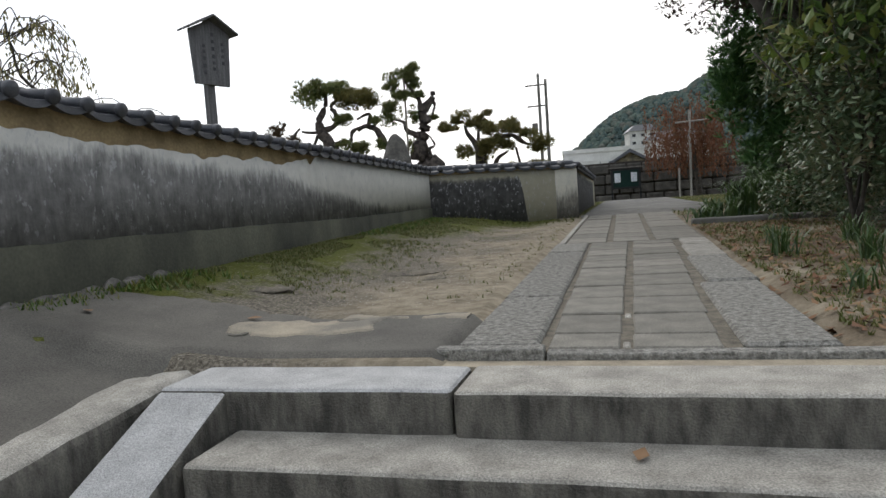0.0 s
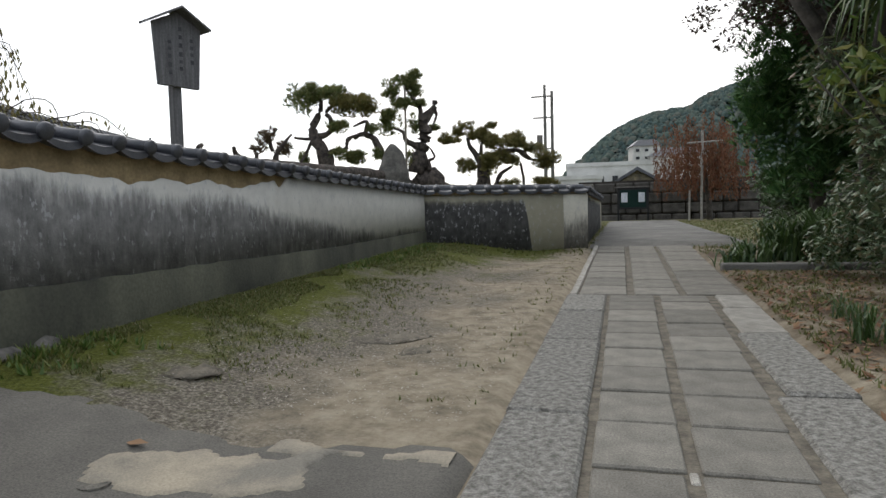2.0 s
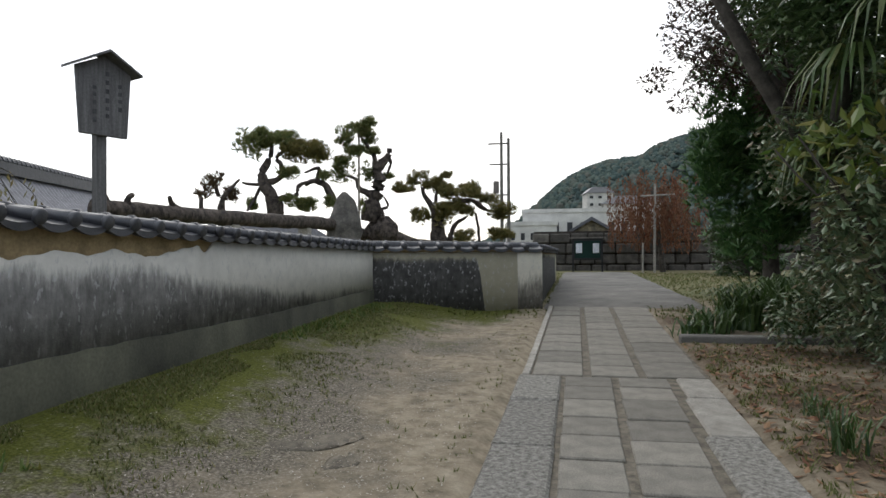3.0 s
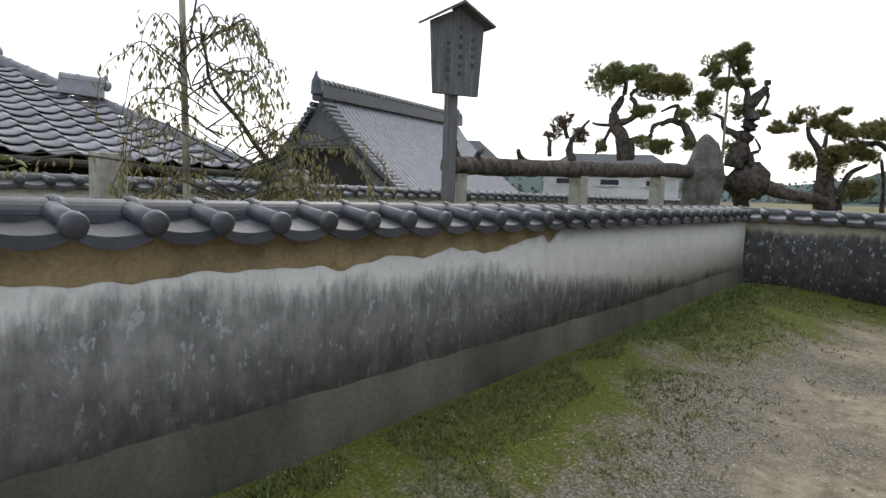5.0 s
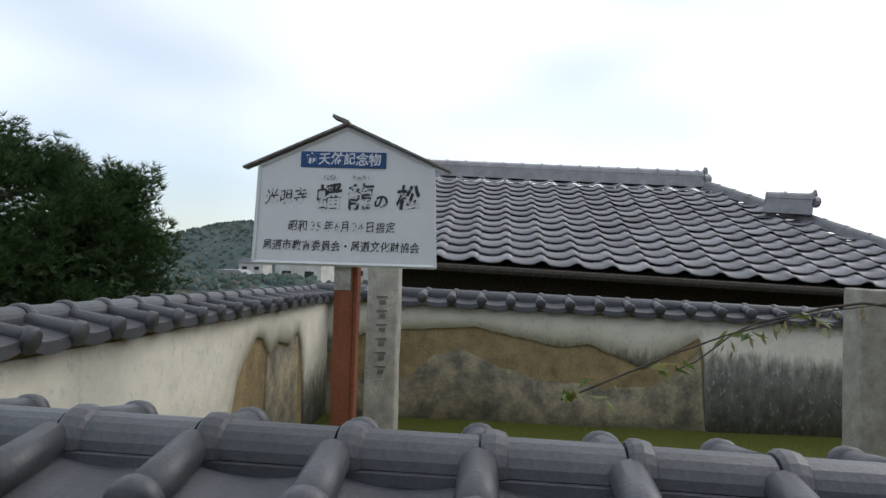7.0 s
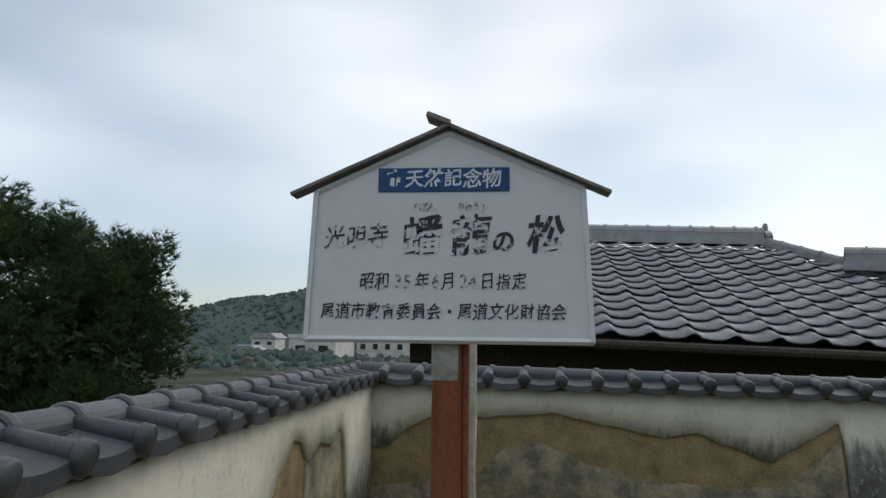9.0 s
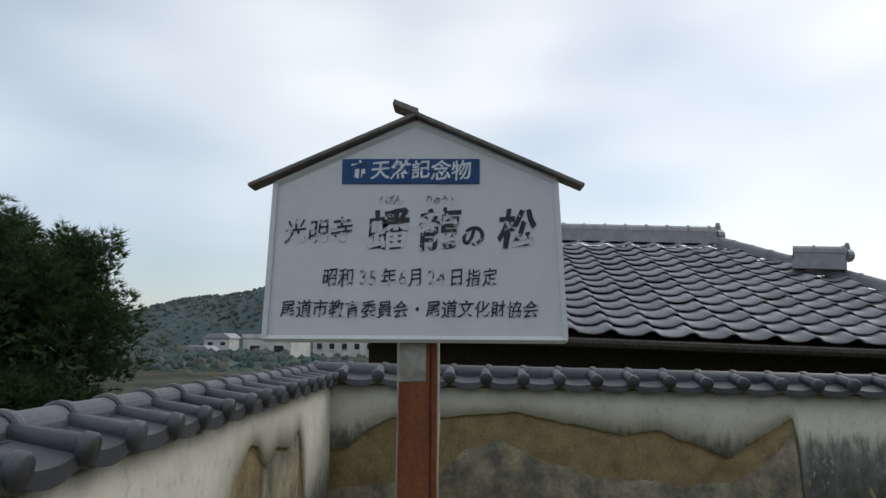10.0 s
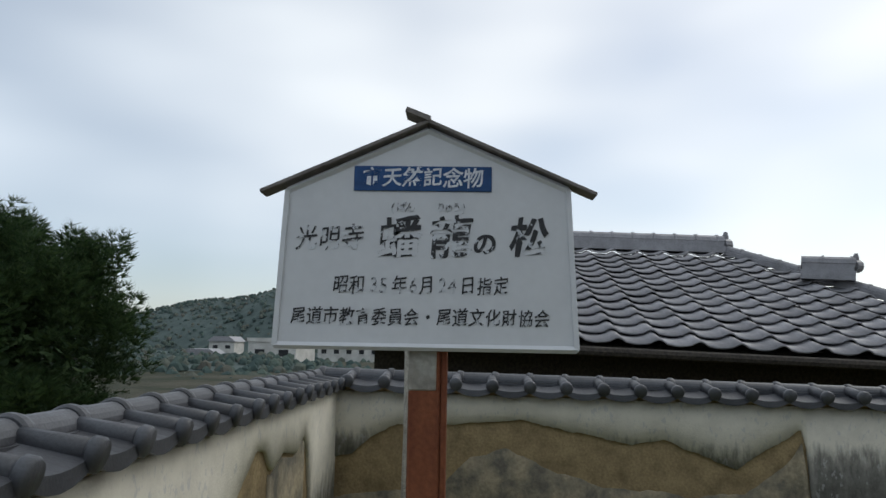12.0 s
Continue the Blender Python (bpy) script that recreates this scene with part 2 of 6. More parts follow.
def prism(pts, thick, bevel=0.0):
    """A flat outline in the x, z plane, thickened along y."""
    bm = bmesh.new()
    front = [bm.verts.new((x, -thick / 2, z)) for x, z in pts]
    back = [bm.verts.new((x, thick / 2, z)) for x, z in pts]
    bm.faces.new(front)
    bm.faces.new(back[::-1])
    for k in range(len(pts)):
        j = (k + 1) % len(pts)
        bm.faces.new((front[j], front[k], back[k], back[j]))
    bmesh.ops.recalc_face_normals(bm, faces=bm.faces)
    if bevel:
        bmesh.ops.bevel(bm, geom=list(bm.edges), offset=bevel, segments=1, affect="EDGES")
    return bm


def tube(bm, pts, radii, sides=8, rough=0.0, seed=0):
    """A tapered, bent limb along the points."""
    rng = random.Random(seed)
    rings = []
    for k, p in enumerate(pts):
        p = Vector(p)
        d = (Vector(pts[min(k + 1, len(pts) - 1)]) - Vector(pts[max(k - 1, 0)])).normalized()
        s = d.orthogonal().normalized() if abs(d.z) > 0.95 else d.cross(Vector((0, 0, 1))).normalized()
        u = s.cross(d)
        r = radii[k] if isinstance(radii, (list, tuple)) else radii
        rings.append([bm.verts.new(p + (s * math.cos(a) + u * math.sin(a)) * r * (1 + rng.uniform(-rough, rough))) for a in [2 * math.pi * q / sides for q in range(sides)]])
    for a, b in zip(rings, rings[1:]):
        for q in range(sides):
            bm.faces.new((a[q], a[(q + 1) % sides], b[(q + 1) % sides], b[q]))
    bm.faces.new(rings[0][::-1])
    bm.faces.new(rings[-1])
    return bm


def smooth_path(pts, steps=4):
    """Points of a curve through pts."""
    p = [Vector(q) for q in pts]
    p = [p[0] * 2 - p[1]] + p + [p[-1] * 2 - p[-2]]
    out = []
    for k in range(1, len(p) - 2):
        for s in range(steps):
            t = s / steps
            a, b, c, d = p[k - 1:k + 3]
            out.append(0.5 * ((2 * b) + (c - a) * t + (2 * a - 5 * b + 4 * c - d) * t * t + (3 * b - 3 * c + d - a) * t ** 3))
    return out + [p[-2]]


def sstep(t):
    t = min(1.0, max(0.0, t))
    return t * t * (3 - 2 * t)


# ---- ground ----
def path_z(y):
    if y < 14:
        return 0.028 * (y - 2.5)
    return 0.322 + 0.0099 * (min(y, 30) - 14)


def kerb_x(y):
    return -1.985 - 0.03 * max(0.0, 2.9 - y)


def kerb_z(y):
    return -0.025 - 0.10 * max(0.0, 2.9 - y)


def ground_z(x, y):
    z = path_z(max(y, -2.0)) + 0.21 * sstep((-1.5 - x) / 1.7)
    if x < -3.5:
        z = z * sstep((x + 5.5) / 2.0) + 0.2 * (1 - sstep((x + 5.5) / 2.0)) if y < 13 else z
    if y < 2.9 and -3.2 < x < -1.4:
        k = max(sstep((kerb_x(y) - x) / 1.0), sstep((y - 2.75) / 0.15))
        z = kerb_z(y) * (1 - k) + z * k
    near = sstep((x - kerb_x(y)) / 0.08) * sstep((2.85 - y) / 0.1) if y < 2.95 else 0.0
    if near > 0:
        z = z * (1 - near) + near * max(-1.75, -0.35 - 0.47 * (2.57 - y))
    d = math.hypot(x, y)
    if d < 16 and near == 0:
        z += 0.02 * (noise.noise((x * 0.9, y * 0.9, 3)) ) * (0.0 if -0.8 < x < 1.2 and y > 2.7 else 1.0)
    if -0.78 < x < 0.84 and 2.9 < y < 13.4:
        z -= 0.05
    if d > 60:
        z -= min(14.0, (d - 60) * 0.05)
    return z


def axis_steps(lo, hi, fine_lo, fine_hi, fine):
    v = list(np.arange(fine_lo, fine_hi + 1e-6, fine))
    s, q = fine, fine_hi
    while q < hi:
        s *= 1.35
        q += s
        v.append(min(q, hi))
    s, q = fine, fine_lo
    while q > lo:
        s *= 1.35
        q -= s
        v.insert(0, max(q, lo))
    return v


gx = axis_steps(-1500, 1500, -4.4, 4.4, 0.1)
gy = axis_steps(-300, 2500, 1.8, 13.5, 0.1)
g_verts = [(x, y, ground_z(x, y)) for y in gy for x in gx]
g_faces = [(j * len(gx) + i, j * len(gx) + i + 1, (j + 1) * len(gx) + i + 1, (j + 1) * len(gx) + i) for j in range(len(gy) - 1) for i in range(len(gx) - 1)]
g_me = bpy.data.meshes.new("ground")
g_me.from_pydata(g_verts, [], g_faces)
for p in g_me.polygons:
    p.use_smooth = True
ground = tagged(new("ground", g_me), "sandy trodden earth with moss and sparse grass beside the wall", "ground", kind="structure")

M_GROUND = bpy.data.materials.new("trodden_earth")
M_GROUND.use_nodes = True
n, l, b = nodes_of(M_GROUND)
co = n.new("ShaderNodeTexCoord").outputs["Object"]
sx = n.new("ShaderNodeSeparateXYZ")
l.new(co, sx.inputs["Vector"])
n1, n2, n3, n4 = noise_node(n, l, co, 1.1, 6), noise_node(n, l, co, 7, 8, 0.7), noise_node(n, l, co, 55, 5, 0.7), noise_node(n, l, co, 0.35, 4)
sand = ramp_node(n, l, n2, [(0.3, (0.12, 0.1, 0.072)), (0.5, (0.26, 0.22, 0.158)), (0.72, (0.385, 0.335, 0.252))])
gravel = ramp_node(n, l, n3, [(0.34, (0.055, 0.048, 0.038)), (0.5, (0.145, 0.127, 0.098)), (0.66, (0.31, 0.28, 0.23))])
moss = ramp_node(n, l, n3, [(0.3, (0.03, 0.034, 0.008)), (0.5, (0.085, 0.095, 0.017)), (0.7, (0.15, 0.152, 0.04))])
litter = ramp_node(n, l, n3, [(0.3, (0.042, 0.03, 0.02)), (0.5, (0.105, 0.076, 0.05)), (0.7, (0.185, 0.13, 0.088))])
# sand close to the path, gravel further off, moss at the foot of the wall
gf = math_node(n, l, "ADD", math_node(n, l, "MULTIPLY", math_node(n, l, "SUBTRACT", -1.0, sx.outputs["X"]), 0.8), math_node(n, l, "MULTIPLY", math_node(n, l, "SUBTRACT", n1, 0.5), 3.2))
c = mix_node(n, l, ramp_node(n, l, gf, [(0.15, (0, 0, 0)), (0.75, (1, 1, 1))]), sand, gravel)
mf = math_node(n, l, "ADD", math_node(n, l, "MULTIPLY", math_node(n, l, "SUBTRACT", -2.05, sx.outputs["X"]), 0.75), math_node(n, l, "MULTIPLY", math_node(n, l, "SUBTRACT", n1, 0.5), 2.4))
mf = math_node(n, l, "ADD", mf, math_node(n, l, "MULTIPLY", math_node(n, l, "SUBTRACT", n2, 0.5), 1.6))
mf2 = math_node(n, l, "MULTIPLY", math_node(n, l, "SUBTRACT", sx.outputs["Y"], 8.2), 0.22, True)
mf = math_node(n, l, "ADD", mf, math_node(n, l, "MULTIPLY", mf2, 1.0))
c = mix_node(n, l, ramp_node(n, l, mf, [(0.1, (0, 0, 0)), (0.6, (1, 1, 1))]), c, moss)
rf = math_node(n, l, "MULTIPLY", math_node(n, l, "SUBTRACT", sx.outputs["X"], 0.7), 4.0, True)
right = mix_node(n, l, ramp_node(n, l, n1, [(0.42, (0, 0, 0)), (0.58, (1, 1, 1))]), litter, sand)
c = mix_node(n, l, rf, c, right)
ff = math_node(n, l, "MULTIPLY", math_node(n, l, "SUBTRACT", sx.outputs["Y"], 13.2), 0.6, True)
far = ramp_node(n, l, math_node(n, l, "ADD", math_node(n, l, "MULTIPLY", n4, 0.6), math_node(n, l, "MULTIPLY", n2, 0.4)), [(0.4, (0.20, 0.165, 0.105)), (0.55, (0.13, 0.135, 0.06)), (0.68, (0.075, 0.09, 0.035))])
c = mix_node(n, l, ff, c, far)
wf = math_node(n, l, "MULTIPLY", math_node(n, l, "SUBTRACT", -14.0, sx.outputs["X"]), 0.3, True)
c = mix_node(n, l, wf, c, ramp_node(n, l, n4, [(0.4, (0.035, 0.04, 0.025)), (0.6, (0.075, 0.07, 0.05))]))
l.new(c, b.inputs["Base Color"])
b.inputs["Roughness"].default_value = 0.95
b.inputs["Specular IOR Level"].default_value = 0.15
bp = n.new("ShaderNodeBump")
bp.inputs["Strength"].default_value = 0.6
bp.inputs["Distance"].default_value = 0.015
l.new(math_node(n, l, "ADD", n2, n3), bp.inputs["Height"])
l.new(bp.outputs["Normal"], b.inputs["Normal"])
g_me.materials.append(M_GROUND)


def draped(name, inside, x0, x1, y0, y1, lift, mat, step=0.07, label="", category="pavement"):
    """A thin sheet that lies on the ground where inside(x, y) holds."""
    xs, ys = np.arange(x0, x1 + 1e-6, step), np.arange(y0, y1 + 1e-6, step)
    vs, ids, fs = [], {}, []
    for j, y in enumerate(ys):
        for i, x in enumerate(xs):
            ids[i, j] = len(vs)
            k = inside(x, y)
            vs.append((x, y, ground_z(x, y) + (lift if k > 0.04 else -0.03 if k <= 0 else lift * 0.5 - 0.015)))
    for j in range(len(ys) - 1):
        for i in range(len(xs) - 1):
            q = (ids[i, j], ids[i + 1, j], ids[i + 1, j + 1], ids[i, j + 1])
            if max(inside(xs[i], ys[j]), inside(xs[i + 1], ys[j]), inside(xs[i + 1], ys[j + 1]), inside(xs[i], ys[j + 1])) > 0:
                fs.append(q)
    me = bpy.data.meshes.new(name)
    me.from_pydata(vs, [], fs)
    me.materials.append(mat)
    for p in me.polygons:
        p.use_smooth = True
    return tagged(new(name, me), label, category, kind="structure")


def wob(x, y, s=1.0, a=1.0, k=0):
    return a * noise.noise((x * s, y * s, k * 7.3))


draped("pavement", lambda x, y: (min(3.84 + 0.03 * (x + 2.2) - y + wob(x, y, 1.5, 0.1) + wob(x, y, 6, 0.04, 1), 0.3) if y > 2.97 or x < kerb_x(y) + 0.02 else -1), -3.3, -0.74, -1.0, 4.6, 0.022, M_APRON, 0.05,
       label="dark stained old concrete apron beside the steps")
draped("road", lambda x, y: 0.3 - max(0.0, abs(x - (0.55 + 0.0 * y)) - 1.0) - max(0.0, y - 27) if y > 13.0 else -1, -1.6, 2.8, 12.9, 28, 0.05, M_CONCRETE, 0.25,
       "grey worn asphalt lane past the end of the wall", "road")
M_DRIFT = material("thin_washed_sand", (0.37, 0.32, 0.24), (0.2, 0.184, 0.152), 2.6, 9, 0.95, 0.3, 120, (0.36, 0.6))
draped("sand_drift", lambda x, y: max(0.24 - math.hypot((x + 1.66) / 1.5, y - 3.42 - 0.15 * (x + 1.7)), 0.1 - math.hypot((x + 1.2) / 4.5, y - 3.72)) + wob(x, y, 2.6, 0.13, 2) + wob(x, y, 8, 0.06, 3), -3.1, -0.8, 3.2, 4.1, 0.03, M_DRIFT, 0.022,
       "washed pale sand spread over the concrete apron", "sand")


# ---- steps ----
steps = holder("steps", label="worn granite steps with darker streaked risers", category="steps", kind="structure")
rng = random.Random(4)


def block(name, x0, x1, y0, y1, z0, z1, mat, parent, bevel=0.024, seed=0, label="", rough=0.004, face=None):
    """A dressed stone with chipped edges; face: another material for its upright sides."""
    bm = boxed(x0, x1, y0, y1, z0, z1)
    n_cut = max(1, min(10, int((x1 - x0) / 0.22)))
    bmesh.ops.subdivide_edges(bm, edges=[e for e in bm.edges if abs(e.verts[0].co.x - e.verts[1].co.x) > (x1 - x0) * 0.9], cuts=n_cut, use_grid_fill=True)
    for v in bm.verts:
        k = noise.noise_vector((v.co.x * 3.1 + seed, v.co.y * 3.1, v.co.z * 5))
        v.co += Vector((0, k.y * rough * 1.6, k.z * rough))
    bm.normal_update()
    es = [e for e in bm.edges if len(e.link_faces) == 2 and e.calc_face_angle(0) > 0.6]
    bmesh.ops.bevel(bm, geom=es, offset=bevel, segments=3, profile=0.5, affect="EDGES")
    ob = part(name, bm, mat, parent, label, True)
    # upright sides, picked by their normal, get the second material
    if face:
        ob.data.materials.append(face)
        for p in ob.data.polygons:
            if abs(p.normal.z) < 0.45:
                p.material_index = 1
    ob.data.polygons.foreach_set("use_smooth", [False] * len(ob.data.polygons))
    return ob


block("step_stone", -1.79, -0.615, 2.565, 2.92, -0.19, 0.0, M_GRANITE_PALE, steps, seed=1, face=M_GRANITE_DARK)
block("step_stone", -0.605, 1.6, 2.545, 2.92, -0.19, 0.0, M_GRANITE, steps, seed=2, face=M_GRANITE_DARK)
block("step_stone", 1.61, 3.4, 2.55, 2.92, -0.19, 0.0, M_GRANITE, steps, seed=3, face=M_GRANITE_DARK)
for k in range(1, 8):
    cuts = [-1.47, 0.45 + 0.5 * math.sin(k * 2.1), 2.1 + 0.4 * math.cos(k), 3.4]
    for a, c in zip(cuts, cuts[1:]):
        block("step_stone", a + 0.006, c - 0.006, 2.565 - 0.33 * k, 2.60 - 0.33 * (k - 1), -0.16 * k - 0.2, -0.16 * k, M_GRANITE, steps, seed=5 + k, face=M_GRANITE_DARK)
# sloping cheek stone
bm = bmesh.new()
prof = [(2.575, -0.012), (2.575, -0.5), (0.2, -1.6), (0.2, -1.08)]
va = [bm.verts.new((-1.79, y, z)) for y, z in prof]
vb = [bm.verts.new((-1.49, y, z)) for y, z in prof]
bm.faces.new(va)
bm.faces.new(vb[::-1])
for k in range(4):
    bm.faces.new((va[k], va[(k + 1) % 4], vb[(k + 1) % 4], vb[k]))
bmesh.ops.recalc_face_normals(bm, faces=bm.faces)
bmesh.ops.bevel(bm, geom=list(bm.edges), offset=0.015, segments=2, profile=0.5, affect="EDGES")
cheek = part("cheek_stone", bm, M_GRANITE_PALE, steps, "pale granite cheek stone sloping beside the steps", True)
# the cheek's flanks are darker than its sloping top
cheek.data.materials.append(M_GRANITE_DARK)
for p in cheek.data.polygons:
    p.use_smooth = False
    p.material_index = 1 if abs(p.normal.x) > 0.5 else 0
# rounded kerb of the apron beside the cheek
bm = bmesh.new()
rings = []
for q in range(40):
    y = 2.96 - 0.125 * q
    rings.append([bm.verts.new((kerb_x(y) + dx + 0.012 * noise.noise((y * 3, dx, 2)), y, kerb_z(y) + dz + 0.012 * noise.noise((y * 4, dx * 9, 5)))) for dx, dz in ((-0.155, -0.3), (-0.15, 0.0), (-0.12, 0.022), (-0.01, 0.028), (0.10, 0.024), (0.132, 0.006), (0.143, -0.04), (0.146, -0.5))])
for a, c in zip(rings, rings[1:]):
    for q in range(7):
        bm.faces.new((a[q], a[q + 1], c[q + 1], c[q]))
bmesh.ops.recalc_face_normals(bm, faces=bm.faces)
kerb_ob = part("kerb_stone", bm, M_GRANITE, steps, "broad rough kerb stone along the apron", True)
# steep faces of the kerb use the darker granite
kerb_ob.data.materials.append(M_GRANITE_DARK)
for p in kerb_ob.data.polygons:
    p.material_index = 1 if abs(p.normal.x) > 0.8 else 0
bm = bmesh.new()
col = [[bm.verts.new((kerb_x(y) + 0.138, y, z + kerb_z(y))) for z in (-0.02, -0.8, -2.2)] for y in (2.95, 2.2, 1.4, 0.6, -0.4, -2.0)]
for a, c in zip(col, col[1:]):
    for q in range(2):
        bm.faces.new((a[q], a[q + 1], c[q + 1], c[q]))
part("retaining_face", bm, M_GRANITE_DARK, steps, "dark stone face below the kerb")

# ---- stone path ----
path = holder("path", label="stone slab path with rough granite borders and sandy joints", category="path", kind="structure")
bm = boxed(-1.86, 3.4, 2.93, 3.03, -0.09, -0.012)
part("sand_joint", bm, M_SAND, path, "sand filled joint behind the top step")
for a, c in ((-1.62, -0.35), (-0.34, 1.15), (1.16, 3.4)):
    block("border_strip", a, c, 3.035, 3.115, -0.09, 0.036 if a < -0.9 else 0.016, M_ROUGH, path, 0.008, seed=a)
sand_bm = bmesh.new()
for y0, y1 in ((3.12, 7.66), (7.66, 13.3)):
    w = 0.76 if y0 < 5 else 0.82
    vs = [sand_bm.verts.new(q) for q in ((-0.66, y0, path_z(y0) - 0.012), (w, y0, path_z(y0) - 0.012), (w, y1, path_z(y1) - 0.012), (-0.66, y1, path_z(y1) - 0.012))]
    sand_bm.faces.new(vs)
part("joint_bed", sand_bm, M_GRIT, path)
slab_meshes = {}


def slab(x0, x1, y0, y1, mat, bevel, name="slab", lift=0.0):
    w, d = round(x1 - x0, 2), round(y1 - y0, 2)
    key = (w, d, mat.name, bevel)
    if key not in slab_meshes:
        bm = boxed(-w / 2, w / 2, -d / 2, d / 2, -0.08, 0.0, bevel=bevel)
        slab_meshes[key] = mesh_of(name, bm, mat)
    ym = (y0 + y1) / 2
    return piece(name, slab_meshes[key], path, pose((x0 + x1) / 2, ym, path_z(ym) + lift + rng.uniform(-0.004, 0.004), 1.6 + rng.uniform(-0.4, 0.4), rng.uniform(-0.5, 0.5), rng.uniform(-0.6, 0.6)))


def course(rows, left, right, mat, bevel=0.007, gap=0.02, name="slab", lift=0.0):
    """Slabs between cross joints; left and right give the x of the long joints along y."""
    for y0, y1 in zip(rows, rows[1:]):
        ym = (y0 + y1) / 2
        slab(left(ym), right(ym), y0 + gap / 2, y1 - gap / 2, mat, bevel, name, lift)


def joint(xa, xb, ya=3.1, yb=7.66):
    return lambda y: xa + (xb - xa) * (y - ya) / (yb - ya)


course((3.13, 3.40, 3.82, 4.29, 4.72, 5.16, 5.59, 6.02, 6.42, 6.87, 7.29, 7.66), joint(-0.345, -0.34), joint(-0.055, 0.03), M_SLAB)
course((3.13, 3.38, 3.82, 4.28, 4.70, 5.15, 5.56, 5.96, 6.40, 6.93, 7.33, 7.66), joint(-0.005, 0.085), joint(0.335, 0.47), M_SLAB)
course((3.13, 4.35, 5.75, 6.8, 7.65), joint(-0.735, -0.72), joint(-0.38, -0.375), M_ROUGH, 0.014, 0.016, "border_stone", 0.012)
course((3.13, 4.75, 6.1), joint(0.385, 0.545), joint(0.74, 0.80), M_ROUGH, 0.014, 0.016, "border_stone", 0.008)
course((6.1, 7.0, 7.65), joint(0.385, 0.545), joint(0.74, 0.80), M_GRANITE, 0.012, 0.014, "border_stone", 0.008)
for y0 in (3.16, 3.75):
    slab(joint(-0.045, 0.045)(y0), joint(-0.012, 0.075)(y0), y0, y0 + 0.09, M_GRANITE, 0.006, "mortar_patch", -0.004)
far_rows = (7.69, 8.26, 8.84, 9.42, 10.0, 10.62, 11.25, 11.9, 12.5, 13.15)
shift = lambda d: [far_rows[0]] + [y + d for y in far_rows[1:-1]] + [far_rows[-1]]
course((7.69, 8.6, 9.4, 10.4, 11.3, 12.2, 13.15), joint(-0.705, -0.69, 7.7, 13.2), joint(-0.635, -0.62, 7.7, 13.2), M_GRANITE, 0.01, 0.015, "border_stone", 0.01)
course(far_rows, joint(-0.62, -0.6, 7.7, 13.2), joint(-0.195, -0.19, 7.7, 13.2), M_SLAB)
course(shift(-0.12), joint(-0.125, -0.12, 7.7, 13.2), joint(0.25, 0.27, 7.7, 13.2), M_SLAB)
course(shift(0.1), joint(0.315, 0.34, 7.7, 13.2), joint(0.77, 0.86, 7.7, 13.2), M_SLAB)
kerb = holder("garden_kerb", label="long low granite kerb across the planting bed", category="kerb", kind="structure")
block("kerb_stone", 0.86, 2.1, 9.55, 9.75, 0.1, 0.27, M_CONCRETE, kerb, seed=8)
block("kerb_stone", 2.11, 3.6, 9.56, 9.76, 0.1, 0.27, M_CONCRETE, kerb, seed=9)

lid = holder("drain_cover", pose(-2.24, 3.12, ground_z(-2.24, 3.12) + 0.008, math.degrees(math.atan((ground_z(-2.24, 3.29) - ground_z(-2.24, 2.95)) / 0.34)), -math.degrees(math.atan((ground_z(-2.07, 3.12) - ground_z(-2.41, 3.12)) / 0.34)), -8), label="square concrete drain cover set in the apron", category="drain cover", kind="structure")
part("cover", boxed(-0.17, 0.17, -0.17, 0.17, -0.02, 0.006, bevel=0.006), M_CONCRETE, lid)
part("cover_frame", boxed(-0.19, 0.19, -0.19, 0.19, -0.03, 0.0), M_GRANITE_DARK, lid)
bm = bmesh.new()
tube(bm, [(0, 0, -0.02), (0, 0, 0.006)], 0.055, 16)
small = part("drain_cap", bm, M_GRANITE_DARK, None, at=pose(-1.88, 3.27, ground_z(-1.88, 3.27) + 0.018))
tagged(small, "small round iron drain cap in the sand", "drain cover", kind="structure")
for k, (x, y, a, c, t) in enumerate(((-1.78, 5.62, 0.34, 0.2, 30), (-1.45, 5.35, 0.16, 0.1, 70), (-2.36, 4.35, 0.2, 0.12, 20))):
    bm = bmesh.new()
    bmesh.ops.create_icosphere(bm, subdivisions=3, radius=1.0)
    for v in bm.verts:
        v.co = Vector((v.co.x * a, v.co.y * c, v.co.z * 0.022)) + noise.noise_vector(v.co * 3.4 + Vector((k, 0, 0))) * 0.03
    st = part("half_buried_stone", bm, M_GRIT, None, smooth=True, at=pose(x, y, ground_z(x, y) - 0.014, 0, 0, t))
    tagged(st, "flat dark stone half buried in the trodden earth", "stone", "half buried stones")


# ---- plastered walls with tiled caps ----
PITCH = 0.275


